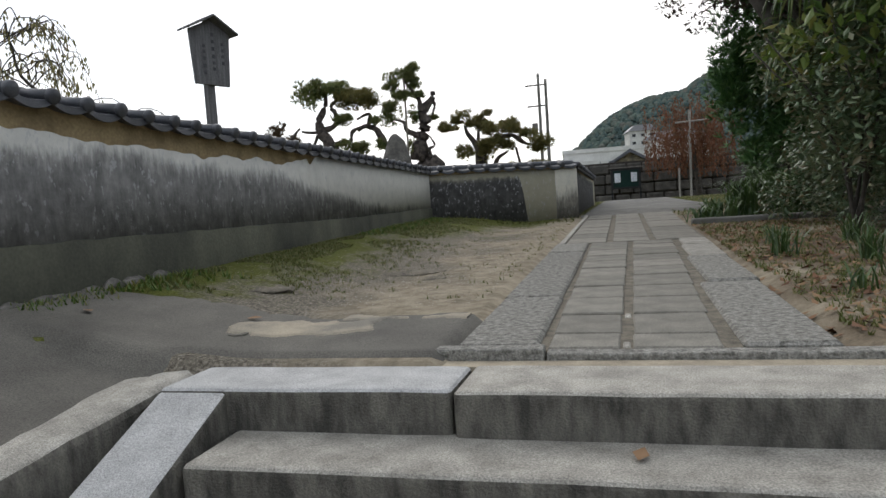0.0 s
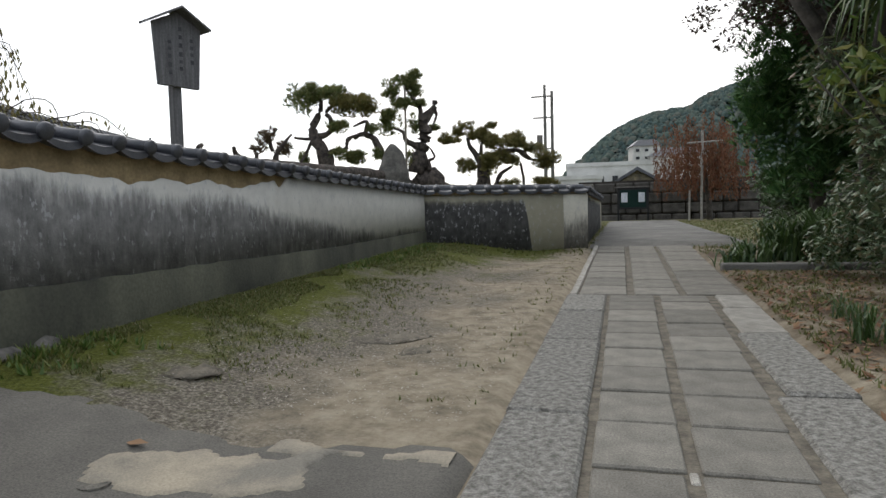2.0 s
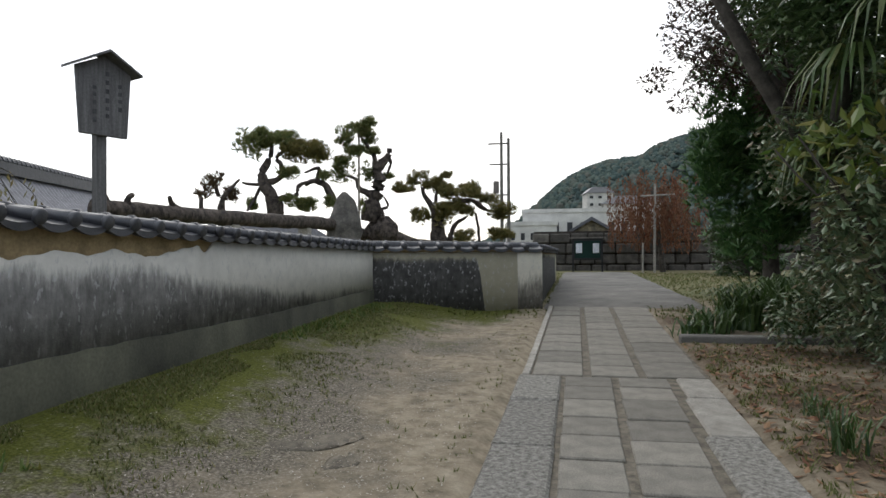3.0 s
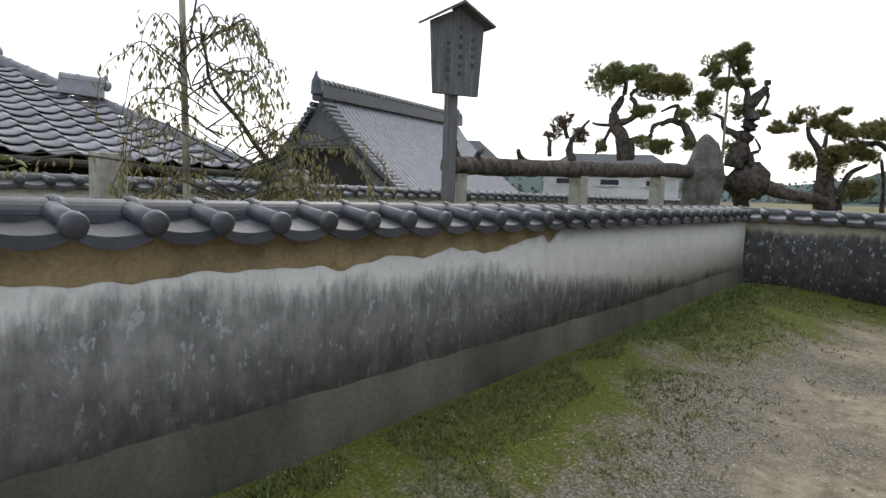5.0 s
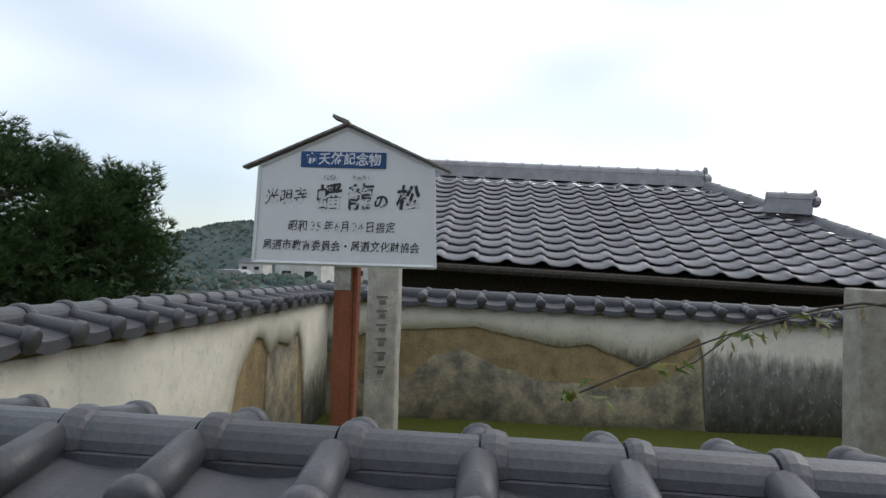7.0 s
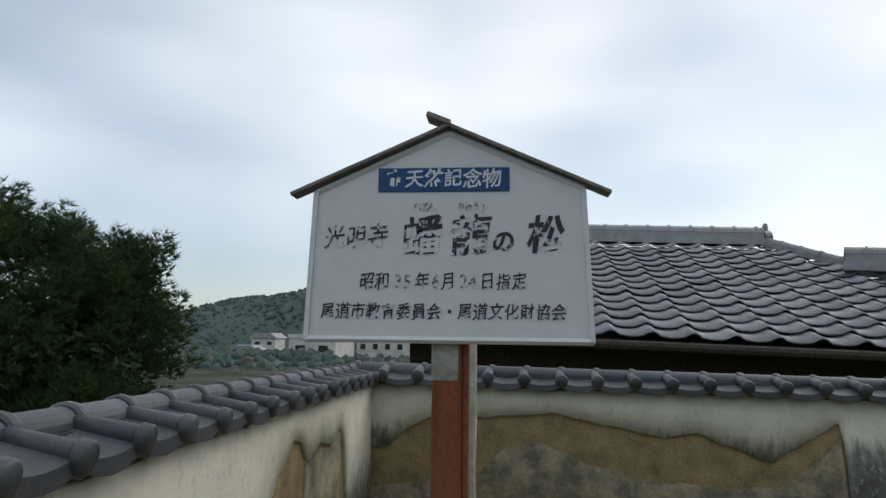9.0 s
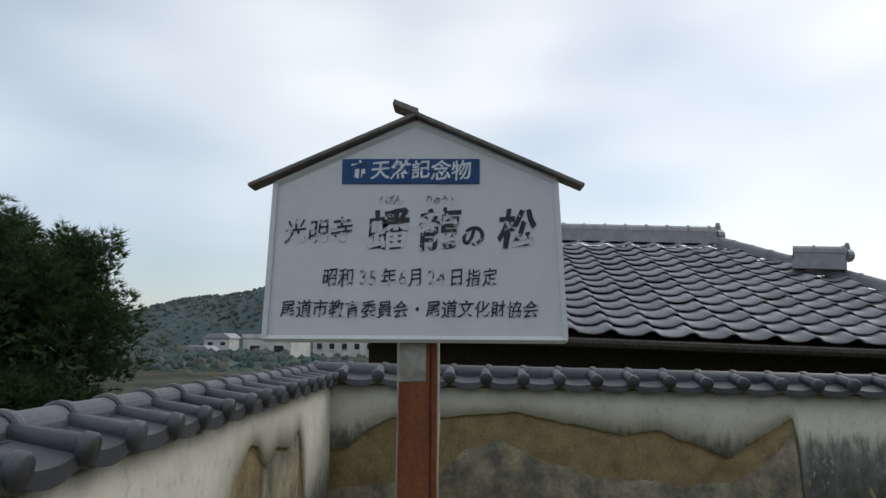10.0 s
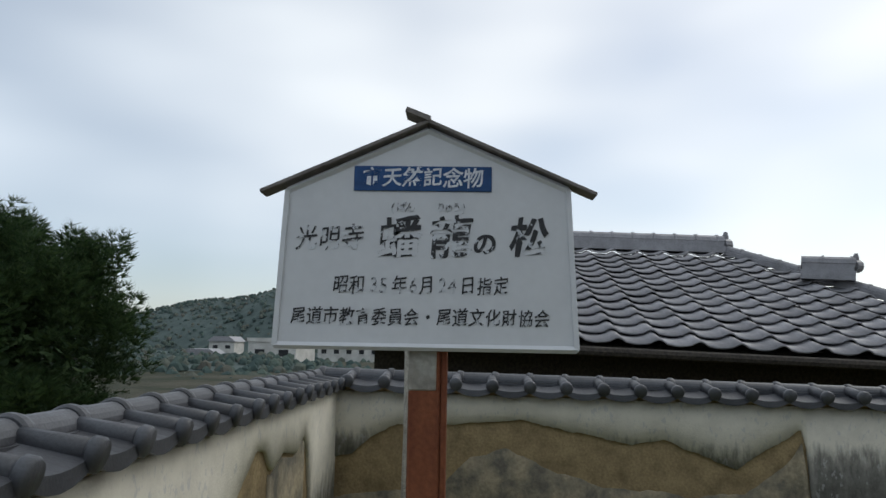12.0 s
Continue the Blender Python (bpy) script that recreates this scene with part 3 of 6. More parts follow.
def pan_mesh():
    bm = bmesh.new()
    cols, rows = 6, 3
    top = []
    for j in range(rows + 1):
        v = j / rows
        y, z = 0.04 + 0.21 * v, -0.066 - 0.040 * v
        top.append([bm.verts.new((PITCH * (i / cols - 0.5), y, z - 0.022 * (1 - (2 * i / cols - 1) ** 2))) for i in range(cols + 1)])
    lip = [bm.verts.new((v.co.x, v.co.y + 0.006, v.co.z - 0.028 - 0.020 * (1 - (2 * i / cols - 1) ** 2))) for i, v in enumerate(top[-1])]
    back = [bm.verts.new((v.co.x, v.co.y - 0.02, v.co.z)) for v in lip]
    heel = [bm.verts.new((v.co.x, v.co.y, v.co.z - 0.03)) for v in top[0]]
    sheets = top + [lip, back, heel]
    for a, c in zip(sheets, sheets[1:]):
        for i in range(cols):
            bm.faces.new((a[i], a[i + 1], c[i + 1], c[i]))
    bmesh.ops.recalc_face_normals(bm, faces=bm.faces)
    return mesh_of("pan_tile", bm, M_TILE)


def barrel_mesh():
    bm = bmesh.new()
    tube(bm, [(0, 0.05, -0.053), (0, 0.15, -0.069), (0, 0.245, -0.084)], [0.037, 0.038, 0.039], 12)
    tube(bm, [(0, 0.24, -0.087), (0, 0.247, -0.087), (0, 0.268, -0.091), (0, 0.276, -0.093)], [0.041, 0.049, 0.049, 0.042], 16)
    return mesh_of("round_tile", bm, M_TILE, True)


def ridge_mesh():
    bm = bmesh.new()
    sides = 10

    def arch(x, r, z):
        return [bm.verts.new((x, r * math.cos(math.pi * k / sides), z + r * math.sin(math.pi * k / sides))) for k in range(sides + 1)]
    prof = [(-PITCH / 2 + 0.002, 0.060), (PITCH / 2 - 0.056, 0.060), (PITCH / 2 - 0.05, 0.068), (PITCH / 2 - 0.03, 0.073), (PITCH / 2 - 0.012, 0.072), (PITCH / 2 - 0.003, 0.064)]
    rings = [arch(x, r, -0.068) for x, r in prof]
    for a, c in zip(rings, rings[1:]):
        for k in range(sides):
            bm.faces.new((a[k], c[k], c[k + 1], a[k + 1]))
    bm.faces.new(rings[0])
    bm.faces.new(rings[-1][::-1])
    box(bm, -PITCH / 2 + 0.003, PITCH / 2 - 0.003, -0.075, 0.075, -0.093, -0.07)
    box(bm, -PITCH / 2 + 0.001, PITCH / 2 - 0.001, -0.066, 0.066, -0.135, -0.093)
    bmesh.ops.recalc_face_normals(bm, faces=bm.faces)
    return mesh_of("ridge_tile", bm, M_TILE)


ME_PAN, ME_BARREL, ME_RIDGE = pan_mesh(), barrel_mesh(), ridge_mesh()


def sheet(length, low, high, thick, step=0.035):
    """A plaster skin on the plane y = 0, out to y = thick, between two uneven edges."""
    bm = bmesh.new()
    k_n = max(2, int(length / step))
    cols = []
    for k in range(k_n + 1):
        x = length * k / k_n
        a, c = low(x), high(x)
        if c - a < 0.004:
            c = a + 0.004
        m = (a + c) / 2
        cols.append([bm.verts.new(q) for q in ((x, 0, a), (x, thick, a + 0.002), (x, thick, m), (x, thick, c - 0.004), (x, 0, c))])
    for a, c in zip(cols, cols[1:]):
        for q in range(4):
            bm.faces.new((a[q], c[q], c[q + 1], a[q + 1]))
    bmesh.ops.recalc_face_normals(bm, faces=bm.faces)
    return bm


def lerp_points(pts):
    xs, zs = [p[0] for p in pts], [p[1] for p in pts]
    return lambda x: float(np.interp(x, xs, zs))


def ragged(x, k, a=0.02, s=5.0):
    return a * (noise.noise((x * s, k * 3.7, 1)) + 0.5 * noise.noise((x * s * 3.3, k * 3.7, 2)))


def garden_wall(name, p0, p1, base, z0, z1, label, thick=0.36, pitch=0.275, cap_both=True, roll=1.0, lift=0.0, crown=None):
    """Holder, length and ridge height; local x runs along the wall, local y is its seen side."""
    d = Vector((p1[0] - p0[0], p1[1] - p0[1], 0))
    length = d.length
    w = holder(name, Matrix.Translation((p0[0], p0[1], 0)) @ Matrix.Rotation(math.atan2(d.y, d.x), 4, "Z"), label=label, category="wall", kind="structure")
    slope = (z1 - z0) / length
    height = crown or (lambda x: z0 + slope * x)
    bm = bmesh.new()
    cols = []
    for q in range(25):
        x = length * q / 24
        cols.append([bm.verts.new((x, y, z)) for y, z in ((-thick / 2, base - 0.5), (thick / 2, base - 0.5), (thick / 2, height(x) - 0.138), (-thick / 2, height(x) - 0.138))])
    for a, c in zip(cols, cols[1:]):
        for q in range(4):
            bm.faces.new((a[q], c[q], c[(q + 1) % 4], a[(q + 1) % 4]))
    bm.faces.new(cols[0])
    bm.faces.new(cols[-1][::-1])
    bmesh.ops.recalc_face_normals(bm, faces=bm.faces)
    part("clay_core", bm, M_CLAY, w)
    cap = new("tile_cap")
    cap.parent = w
    cap["label"] = "dark grey smoked clay tile coping with round end tiles"
    k_n = int(round(length / pitch))
    sc = Matrix.Diagonal((length / k_n / PITCH, pitch / PITCH, pitch / PITCH, 1))
    rg = random.Random(name)
    for k in range(k_n):
        x = (k + 0.5) * length / k_n
        z = height(x)
        tilt = math.degrees(math.atan((height(x + 0.2) - height(x - 0.2)) / 0.4))
        m = Matrix.Translation((x, 0, z)) @ pose(0, 0, 0, rg.uniform(-0.7, 0.7), -tilt, rg.uniform(-0.6, 0.6)) @ sc
        piece("ridge_tile", ME_RIDGE, cap, m)
        for turn in ((0, 180) if cap_both else (0,)):
            t = pose(0, 0, 0, 0, 0, turn)
            piece("pan_tile", ME_PAN, cap, m @ t @ pose(0, 0, lift + rg.uniform(-0.003, 0.003)))
            piece("round_tile", ME_BARREL, cap, m @ Matrix.Translation((length / k_n / 2 * PITCH / (length / k_n) * 1.0, 0, 0)) @ t @ pose(0, rg.uniform(-0.006, 0.006), rg.uniform(-0.003, 0.003) - lift, 0, 0, rg.uniform(-1, 1)) @ Matrix.Diagonal((roll, 1, 1, 1)))
    return w, length, slope


def skin(w, bm, mat, thick, side=1, name="plaster", label=""):
    m = Matrix.Translation((0, side * thick / 2 + side * 0.0015, 0))
    if side < 0:
        m = m @ Matrix.Diagonal((1, -1, 1, 1))
    return part(name, bm, mat, w, label, True, m)


# the long low wall beside the path; its run goes from the far corner back towards the steps
WX = -3.46
run_y = lambda x: 11.815 - x


def ridge_at(x):
    """The coping sags a little between the steps and the far corner."""
    return float(np.interp(run_y(x), [-2.935, 2.2, 3.0, 4.1, 5.2, 7.3, 10.5, 11.815], [1.62, 1.54, 1.528, 1.504, 1.488, 1.456, 1.42, 1.405]))


w_long, w_len, w_sl = garden_wall("wall_west", (WX, 11.815), (WX, -2.935), 0.1, 1.405, 1.62, "long low plastered wall with tiled coping, weathered black plaster and bare clay under the eaves", crown=ridge_at)
plinth_top = lambda x: float(np.interp(run_y(x), [1, 3.3, 4.2, 5.9, 8.2, 11.7], [0.56, 0.575, 0.58, 0.585, 0.585, 0.66]))


def long_top(x):
    y = run_y(x)
    full = ridge_at(x) - 0.165
    if y > 7.6:
        return full
    drop = 0.142 + 0.05 * noise.noise((y * 2.6, 0.3, 5)) + 0.035 * noise.noise((y * 7, 0.3, 9)) - 0.02 * abs(math.sin(y * 5.5))
    drop *= sstep((7.25 - y) / 0.9) if y > 6.35 else 1.0
    if 6.95 < y < 7.25:
        drop = 0.05 + 0.05 * math.sin((y - 6.95) * 18)
    return full - max(0.0, drop)


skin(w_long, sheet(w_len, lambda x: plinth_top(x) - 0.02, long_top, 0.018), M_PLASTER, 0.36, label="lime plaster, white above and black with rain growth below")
skin(w_long, sheet(w_len, lambda x: -0.2, lambda x: plinth_top(x) + ragged(x, 4, 0.012), 0.034, 0.06), M_PLINTH, 0.36, name="plinth", label="green-grey mossy cement plinth")
skin(w_long, sheet(w_len, lambda x: 0.0, lambda x: ridge_at(x) - 0.2, 0.018, 0.2), M_PLASTER_IN, 0.36, -1)

# the short oblique wall that closes the yard, and its return along the lane
w_far, f_len, f_sl = garden_wall("wall_north", (-0.86, 12.95), (-3.42, 11.78), 0.2, 1.37, 1.405, "short plastered wall with tiled coping and a broad black stain")
skin(w_far, sheet(f_len, lambda x: 0.2, lambda x: 1.21 + ragged(x, 6, 0.01), 0.018), M_PLASTER_FAR, 0.36)
bm = sheet(0.42, lambda x: 0.2, lambda x: 1.19, 0.008)
skin(w_far, bm, M_PLASTER_IN, 0.40, name="repair_plaster", label="pale newer plaster at the wall's end")
w_ret, r_len, r_sl = garden_wall("wall_lane", (-1.02, 22.0), (-1.02, 13.0), 0.2, 1.37, 1.37, "plastered wall running on beside the lane")
skin(w_ret, sheet(r_len, lambda x: 0.2, lambda x: 1.17, 0.018, 0.1), M_PLASTER_FAR, 0.36)

# the wall at the back of the pine garden
BX = -9.48
w_back, b_len, b_sl = garden_wall("wall_back", (BX, 27.0), (BX, 0.9), 0.0, 1.2, 1.622, "cream plastered garden wall, its plaster broken away to the ochre clay", pitch=0.31)
back_y = lambda x: 27.0 - x
edge = lerp_points([(0.9, 0.82), (1.25, 0.9), (1.41, 1.04), (1.65, 1.156), (2.14, 1.156), (2.68, 1.204), (3.16, 1.109), (3.64, 1.015), (3.93, 1.063), (4.25, 0.93), (4.5, 0.83), (4.75, 0.99), (5.06, 1.17), (5.1, 1.1), (5.14, 0.2), (9.2, 0.2), (9.35, 1.15), (10.2, 1.05), (11.0, 1.08), (12.0, 0.96), (12.8, 1.0), (13.4, 0.8), (14.0, 0.2), (27, 0.2)])
rest = lerp_points([(0.9, 0.5), (1.41, 0.57), (2.0, 0.62), (2.28, 0.89), (2.58, 0.967), (2.96, 0.8), (3.39, 0.665), (4.2, 0.6), (4.58, 0.64), (4.95, 0.88), (5.08, 1.06), (5.13, 0.4), (9.2, 0.3), (10, 0.55), (12, 0.45), (13.5, 0.45), (27, 0.2)])
skin(w_back, sheet(b_len, lambda x: edge(back_y(x)) + ragged(x, 7, 0.02, 6), lambda x: 1.01 + 0.422 * x / b_len, 0.022), M_PLASTER_BACK, 0.36, label="cream lime plaster with a torn lower edge")
skin(w_back, sheet(b_len, lambda x: 0.0, lambda x: min(rest(back_y(x)), edge(back_y(x)) - 0.02) + ragged(x, 9, 0.03, 4), 0.012), M_CLAY_PALE, 0.36, name="old_render", label="grey eroded remains of older render")

# the wall on the garden's south side
w_side, s_len, s_sl = garden_wall("wall_south", (-9.36, 0.9), (-3.3, 0.9), 0.0, 1.60, 1.65, "cream plastered wall with tiled coping and a peeled patch", pitch=0.29, roll=0.82, lift=0.013)
peel = lerp_points([(-9.4, 0.1), (-8.45, 0.1), (-8.38, 0.73), (-8.28, 1.05), (-8.14, 1.2), (-7.9, 1.12), (-7.6, 1.17), (-7.35, 1.1), (-7.22, 1.23), (-7.03, 1.265), (-6.85, 1.15), (-6.66, 1.0), (-6.5, 0.6), (-6.4, 0.1), (-3.3, 0.1)])
side_x = lambda x: -9.36 + x
skin(w_side, sheet(s_len, lambda x: peel(side_x(x)) + ragged(x, 11, 0.02, 6), lambda x: 1.415 + 0.008 * x, 0.022), M_PLASTER_IN, 0.36, label="cream lime plaster with a peeled patch")
skin(w_side, sheet(s_len, lambda x: 0.0, lambda x: peel(side_x(x)) - 0.03 if -8.2 < side_x(x) < -7.3 else 0.05, 0.013), M_CLAY_PALE, 0.36, name="old_render", label="grey patch of older render")


# ---- signs and posts in the garden ----
def lettering(body, size, mat, at, parent, name="lettering", align="CENTER", extra=0.0):
    """Flat raised lettering as a mesh, centred on its line."""
    cu = bpy.data.curves.new(name, "FONT")
    cu.body, cu.size, cu.align_x, cu.align_y, cu.extrude, cu.offset = body, size, align, "CENTER", 0.0008, extra
    tmp = bpy.data.objects.new(name, cu)
    scene.collection.objects.link(tmp)
    me = bpy.data.meshes.new_from_object(tmp.evaluated_get(bpy.context.evaluated_depsgraph_get()))
    bpy.data.objects.remove(tmp)
    me.materials.clear()
    me.materials.append(mat)
    ob = new(name, me)
    ob.parent = parent
    ob.matrix_basis = at
    return ob


def worn_paint(name, colour, under, lo, hi, scale=28.0):
    m = bpy.data.materials.new(name)
    m.use_nodes = True
    n, l, b = nodes_of(m)
    co = n.new("ShaderNodeTexCoord").outputs["Object"]
    f = ramp_node(n, l, noise_node(n, l, co, scale, 6, 0.65), [(lo, (0, 0, 0)), (hi, (1, 1, 1))])
    l.new(mix_node(n, l, f, colour, under), b.inputs["Base Color"])
    b.inputs["Roughness"].default_value = 0.6
    return m


M_INK = worn_paint("worn_black_paint", (0.02, 0.02, 0.022), (0.5, 0.52, 0.54), 0.56, 0.60)
M_INK_WORN = worn_paint("flaked_black_paint", (0.02, 0.02, 0.022), (0.56, 0.58, 0.6), 0.50, 0.54, 22)
M_INK_FADED = worn_paint("faded_black_paint", (0.06, 0.06, 0.065), (0.5, 0.52, 0.54), 0.46, 0.54, 40)
M_BLUE = material("blue_enamel", (0.02, 0.07, 0.2), (0.016, 0.055, 0.155), 6, 5, 0.5, 0.05, 40)
M_PAINT_WHITE = material("white_paint", (0.7, 0.72, 0.74), (0.5, 0.53, 0.58), 20, 4, 0.6, 0.0, 60)
M_TIN = material("grey_brown_tin", (0.2, 0.18, 0.165), (0.1, 0.09, 0.08), 7, 6, 0.6, 0.2, 40)
M_STEEL_GREY = material("flaking_grey_paint", (0.34, 0.33, 0.29), (0.22, 0.2, 0.17), 9, 7, 0.7, 0.3, 50)

sign = holder("information_sign", pose(-5.585, 2.06, -0.07, 0, 0, 90), label="white gabled information board with black lettering on a rusty steel post", category="sign")
outline = [(-0.487, 1.90), (0.487, 1.90), (0.464, 2.43), (0.0, 2.628), (-0.468, 2.42)]
bm = prism(outline, 0.028, 0.003)
part("board", bm, M_WHITE, sign, "white enamelled board")
rim = new("rim")
rim.parent = sign
for k in range(5):
    a, c = outline[k], outline[(k + 1) % 5]
    bm = bmesh.new()
    tube(bm, [(a[0] * 0.985, -0.014, a[1] + (0.008 if a[1] < 2 else -0.008)), (c[0] * 0.985, -0.014, c[1] + (0.008 if c[1] < 2 else -0.008))], 0.0115, 4)
    part("rim_bar", bm, M_WHITE, rim, "pale grey painted edging")
for s in (-1, 1):
    pts = [(0.0, 2.652), (s * 0.548, 2.41), (s * 0.545, 2.398), (0.0, 2.638)]
    bm = prism(pts, 0.075, 0.002)
    roof = part("roof_board", bm, M_TIN, sign, "thin dark weathered roof board", at=pose(0, -0.005, 0))
bm = boxed(-0.05, 0.035, -0.05, 0.04, -0.008, 0.008)
part("ridge_strip", bm, M_TIN, sign, at=pose(-0.028, 0, 2.664, 0, 22, 0))
bm = boxed(-0.243, 0.209, -0.019, -0.0145, 2.413, 2.497, bevel=0.002)
plate = part("title_plate", bm, M_BLUE, sign, "blue title plate with white lettering")


def line(text, size, x, z, mat, squeeze=1.0, parent=None, y=-0.0155, extra=0.0):
    return lettering(text, size, mat, Matrix.Translation((x, y, z)) @ pose(0, 0, 0, 90) @ Matrix.Diagonal((squeeze, 1, 1, 1)), parent or sign, extra=extra)


def brush(text, size, x, z, width, mat, parent=None, y=-0.0155, extra=0.0, seed=0, narrow=1.0):
    """Hand-brushed characters, each a little turned, its outline uneven, spread over a width."""
    rg = random.Random(seed)
    for k, ch in enumerate(text):
        cx = x + (width * ((k + 0.5) / len(text) - 0.5) if len(text) > 1 else 0.0)
        ob = line(ch, size * rg.uniform(0.94, 1.06), cx, z + rg.uniform(-0.03, 0.03) * size, mat, narrow, parent, y, extra)
        for v in ob.data.vertices:
            w = noise.noise_vector((v.co.x / size * 3.1 + 9 * k + seed, v.co.y / size * 3.1, seed)) * size * 0.028
            v.co.x += w.x + 0.05 * v.co.y
            v.co.y += w.y + 0.09 * v.co.x
        ob.matrix_basis = ob.matrix_basis @ pose(0, 0, 0, 0, 0, rg.uniform(-3, 2))


brush("市天然記念物", 0.068, -0.017, 2.455, 0.40, M_PAINT_WHITE, plate, -0.0198, 0.001, 1, 0.98)
brush("(ばん", 0.036, -0.085, 2.358, 0.085, M_INK_FADED, seed=2)
brush("りゅう)", 0.036, 0.082, 2.358, 0.10, M_INK_FADED, seed=3, narrow=0.8)
brush("光明寺", 0.088, -0.316, 2.252, 0.225, M_INK_WORN, extra=0.0005, seed=4, narrow=0.85)
brush("蟠", 0.138, -0.088, 2.25, 0, M_INK, extra=0.0034, seed=5)
brush("龍", 0.138, 0.078, 2.25, 0, M_INK_WORN, extra=0.0024, seed=6)
brush("の", 0.082, 0.188, 2.238, 0, M_INK, extra=0.0026, seed=7)
brush("松", 0.14, 0.33, 2.252, 0, M_INK, extra=0.0034, seed=8, narrow=0.92)
brush("昭和", 0.062, -0.248, 2.102, 0.105, M_INK, extra=0.0005, seed=9, narrow=0.82)
brush("年", 0.062, -0.085, 2.102, 0, M_INK, extra=0.0005, seed=10, narrow=0.82)
brush("月", 0.062, 0.003, 2.102, 0, M_INK, extra=0.0005, seed=11, narrow=0.82)
brush("日指定", 0.062, 0.188, 2.102, 0.16, M_INK, extra=0.0005, seed=12, narrow=0.82)
for digits, x in (("35", -0.152), ("6", -0.04), ("24", 0.069)):
    brush(digits, 0.066, x, 2.102, 0.062, M_INK_FADED, seed=13, narrow=0.85)
brush("尾道市教育委員会・尾道文化財協会", 0.057, -0.018, 2.0, 0.83, M_INK, extra=0.0006, seed=14, narrow=0.88)
bm = boxed(-0.051, 0.051, 0.016, 0.116, 0.1, 1.93, bevel=0.006)
post = part("post", bm, M_RUST, sign, "square steel post, orange rust with grey paint left at the top")
bm = boxed(-0.053, 0.04, 0.012, 0.118, 1.77, 1.90, bevel=0.006)
part("paint_remnant", bm, M_STEEL_GREY, post, "grey paint left on the post")
bm = boxed(0.053, 0.072, 0.02, 0.112, 0.1, 1.91, bevel=0.003)
part("post_flange", bm, M_RUST, post, "rusty angle iron along the post")

# wooden notice board on a post
notice = holder("wooden_notice_board", pose(-5.165, 8.22, -0.01, 0, 0, 68), label="grey weathered wooden notice board under a small gabled roof", category="sign")
part("board", prism([(-0.255, 2.47), (0.255, 2.47), (0.30, 3.17), (0.0, 3.32), (-0.30, 3.17)], 0.05, 0.006), M_WOOD, notice)
for s in (-1, 1):
    part("roof_board", prism([(0, 3.375), (s * 0.365, 3.17), (s * 0.36, 3.145), (0, 3.345)], 0.30, 0.004), M_WOOD, notice, "grey plank roof")
part("post", boxed(-0.055, 0.055, 0.03, 0.14, 0.1, 3.2, bevel=0.008), M_WOOD, notice)
M_FADED = material("faded_ink", (0.045, 0.045, 0.048), (0.09, 0.09, 0.092), 20, 5, 0.9, 0.0, 40)
rg = random.Random(12)
for x, z0, z1 in ((-0.11, 2.6, 3.0), (0.03, 2.66, 3.12), (0.17, 2.75, 3.02)):
    z = z0
    while z < z1:
        h = rg.uniform(0.05, 0.08)
        part("faded_mark", boxed(x - 0.02, x + 0.02, -0.0285, -0.0255, z, z + h * 0.7), M_FADED, notice)
        z += h * 1.35

# stone posts
def stone_post(x, y, top, w, marks=0, turn=0, label="square grey granite post with a rough face"):
    p = holder("stone_post", pose(x, y, 0, 0, 0, turn), label=label, category="post", group="stone posts in the pine garden")
    bm = boxed(-w / 2, w / 2, -w / 2, w / 2, 0.0, top)
    bmesh.ops.subdivide_edges(bm, edges=bm.edges[:], cuts=5, use_grid_fill=True)
    for v in bm.verts:
        v.co += noise.noise_vector(v.co * 6 + Vector((x, y, 0))) * 0.008
    es = [e for e in bm.edges if e.calc_face_angle(0) > 0.9]
    bmesh.ops.bevel(bm, geom=es, offset=0.012, segments=1, affect="EDGES")
    part("shaft", bm, M_GRANITE, p)
    for k in range(marks):
        z = top - 0.40 - 0.115 * k
        for a, c in ((-0.045, 0.045), (-0.02, 0.03)):
            part("carved_mark", boxed(w / 2 + 0.004, w / 2 + 0.012, a, c, z + (0.02 if a < -0.03 else -0.03), z + (0.032 if a < -0.03 else 0.0)), M_CONCRETE, p)
    return p


stone_post(-7.72, 1.955, 1.95, 0.26, 6, label="square granite post with worn carved marks behind the sign")
stone_post(-7.62, 5.85, 1.77, 0.27)
stone_post(-8.45, 8.75, 1.68, 0.26)
stone_post(-6.25, 9.62, 1.71, 0.2, label="short granite post propping the trained pine trunk")
stone_post(-6.33, 12.95, 1.745, 0.24, label="short granite post propping the trained pine trunk")
stone_post(-6.4, 16.4, 1.83, 0.24, label="short granite post propping the trained pine trunk")

# standing stone
bm = bmesh.new()
bmesh.ops.create_icosphere(bm, subdivisions=4, radius=1.0)
for v in bm.verts:
    c = v.co
    k = 1.0 - 0.12 * max(0.0, c.z)
    v.co = Vector((c.x * 0.46 * k, c.y * 0.32 * k, c.z * 1.28))
    v.co += noise.noise_vector(v.co * 1.7) * 0.10 + noise.noise_vector(v.co * 6) * 0.025
stone = part("standing_stone", bm, M_ROCK, None, smooth=True, at=pose(-6.15, 18.3, 1.5, 4, 3, 20))
tagged(stone, "tall rough grey-brown standing stone among the pines", "stone")


# ---- roofs and buildings beyond the wall ----
house = holder("tiled_house", label="low house with a broad hipped roof of wavy grey clay tiles", category="house")
EL, ER, RR, RL = Vector((-11.7, 0.45, 1.985)), Vector((-11.7, 10.3, 1.665)), Vector((-16.8, 7.44, 3.72)), Vector((-16.95, 0.7, 3.89))
TW, TC = 0.5, 15


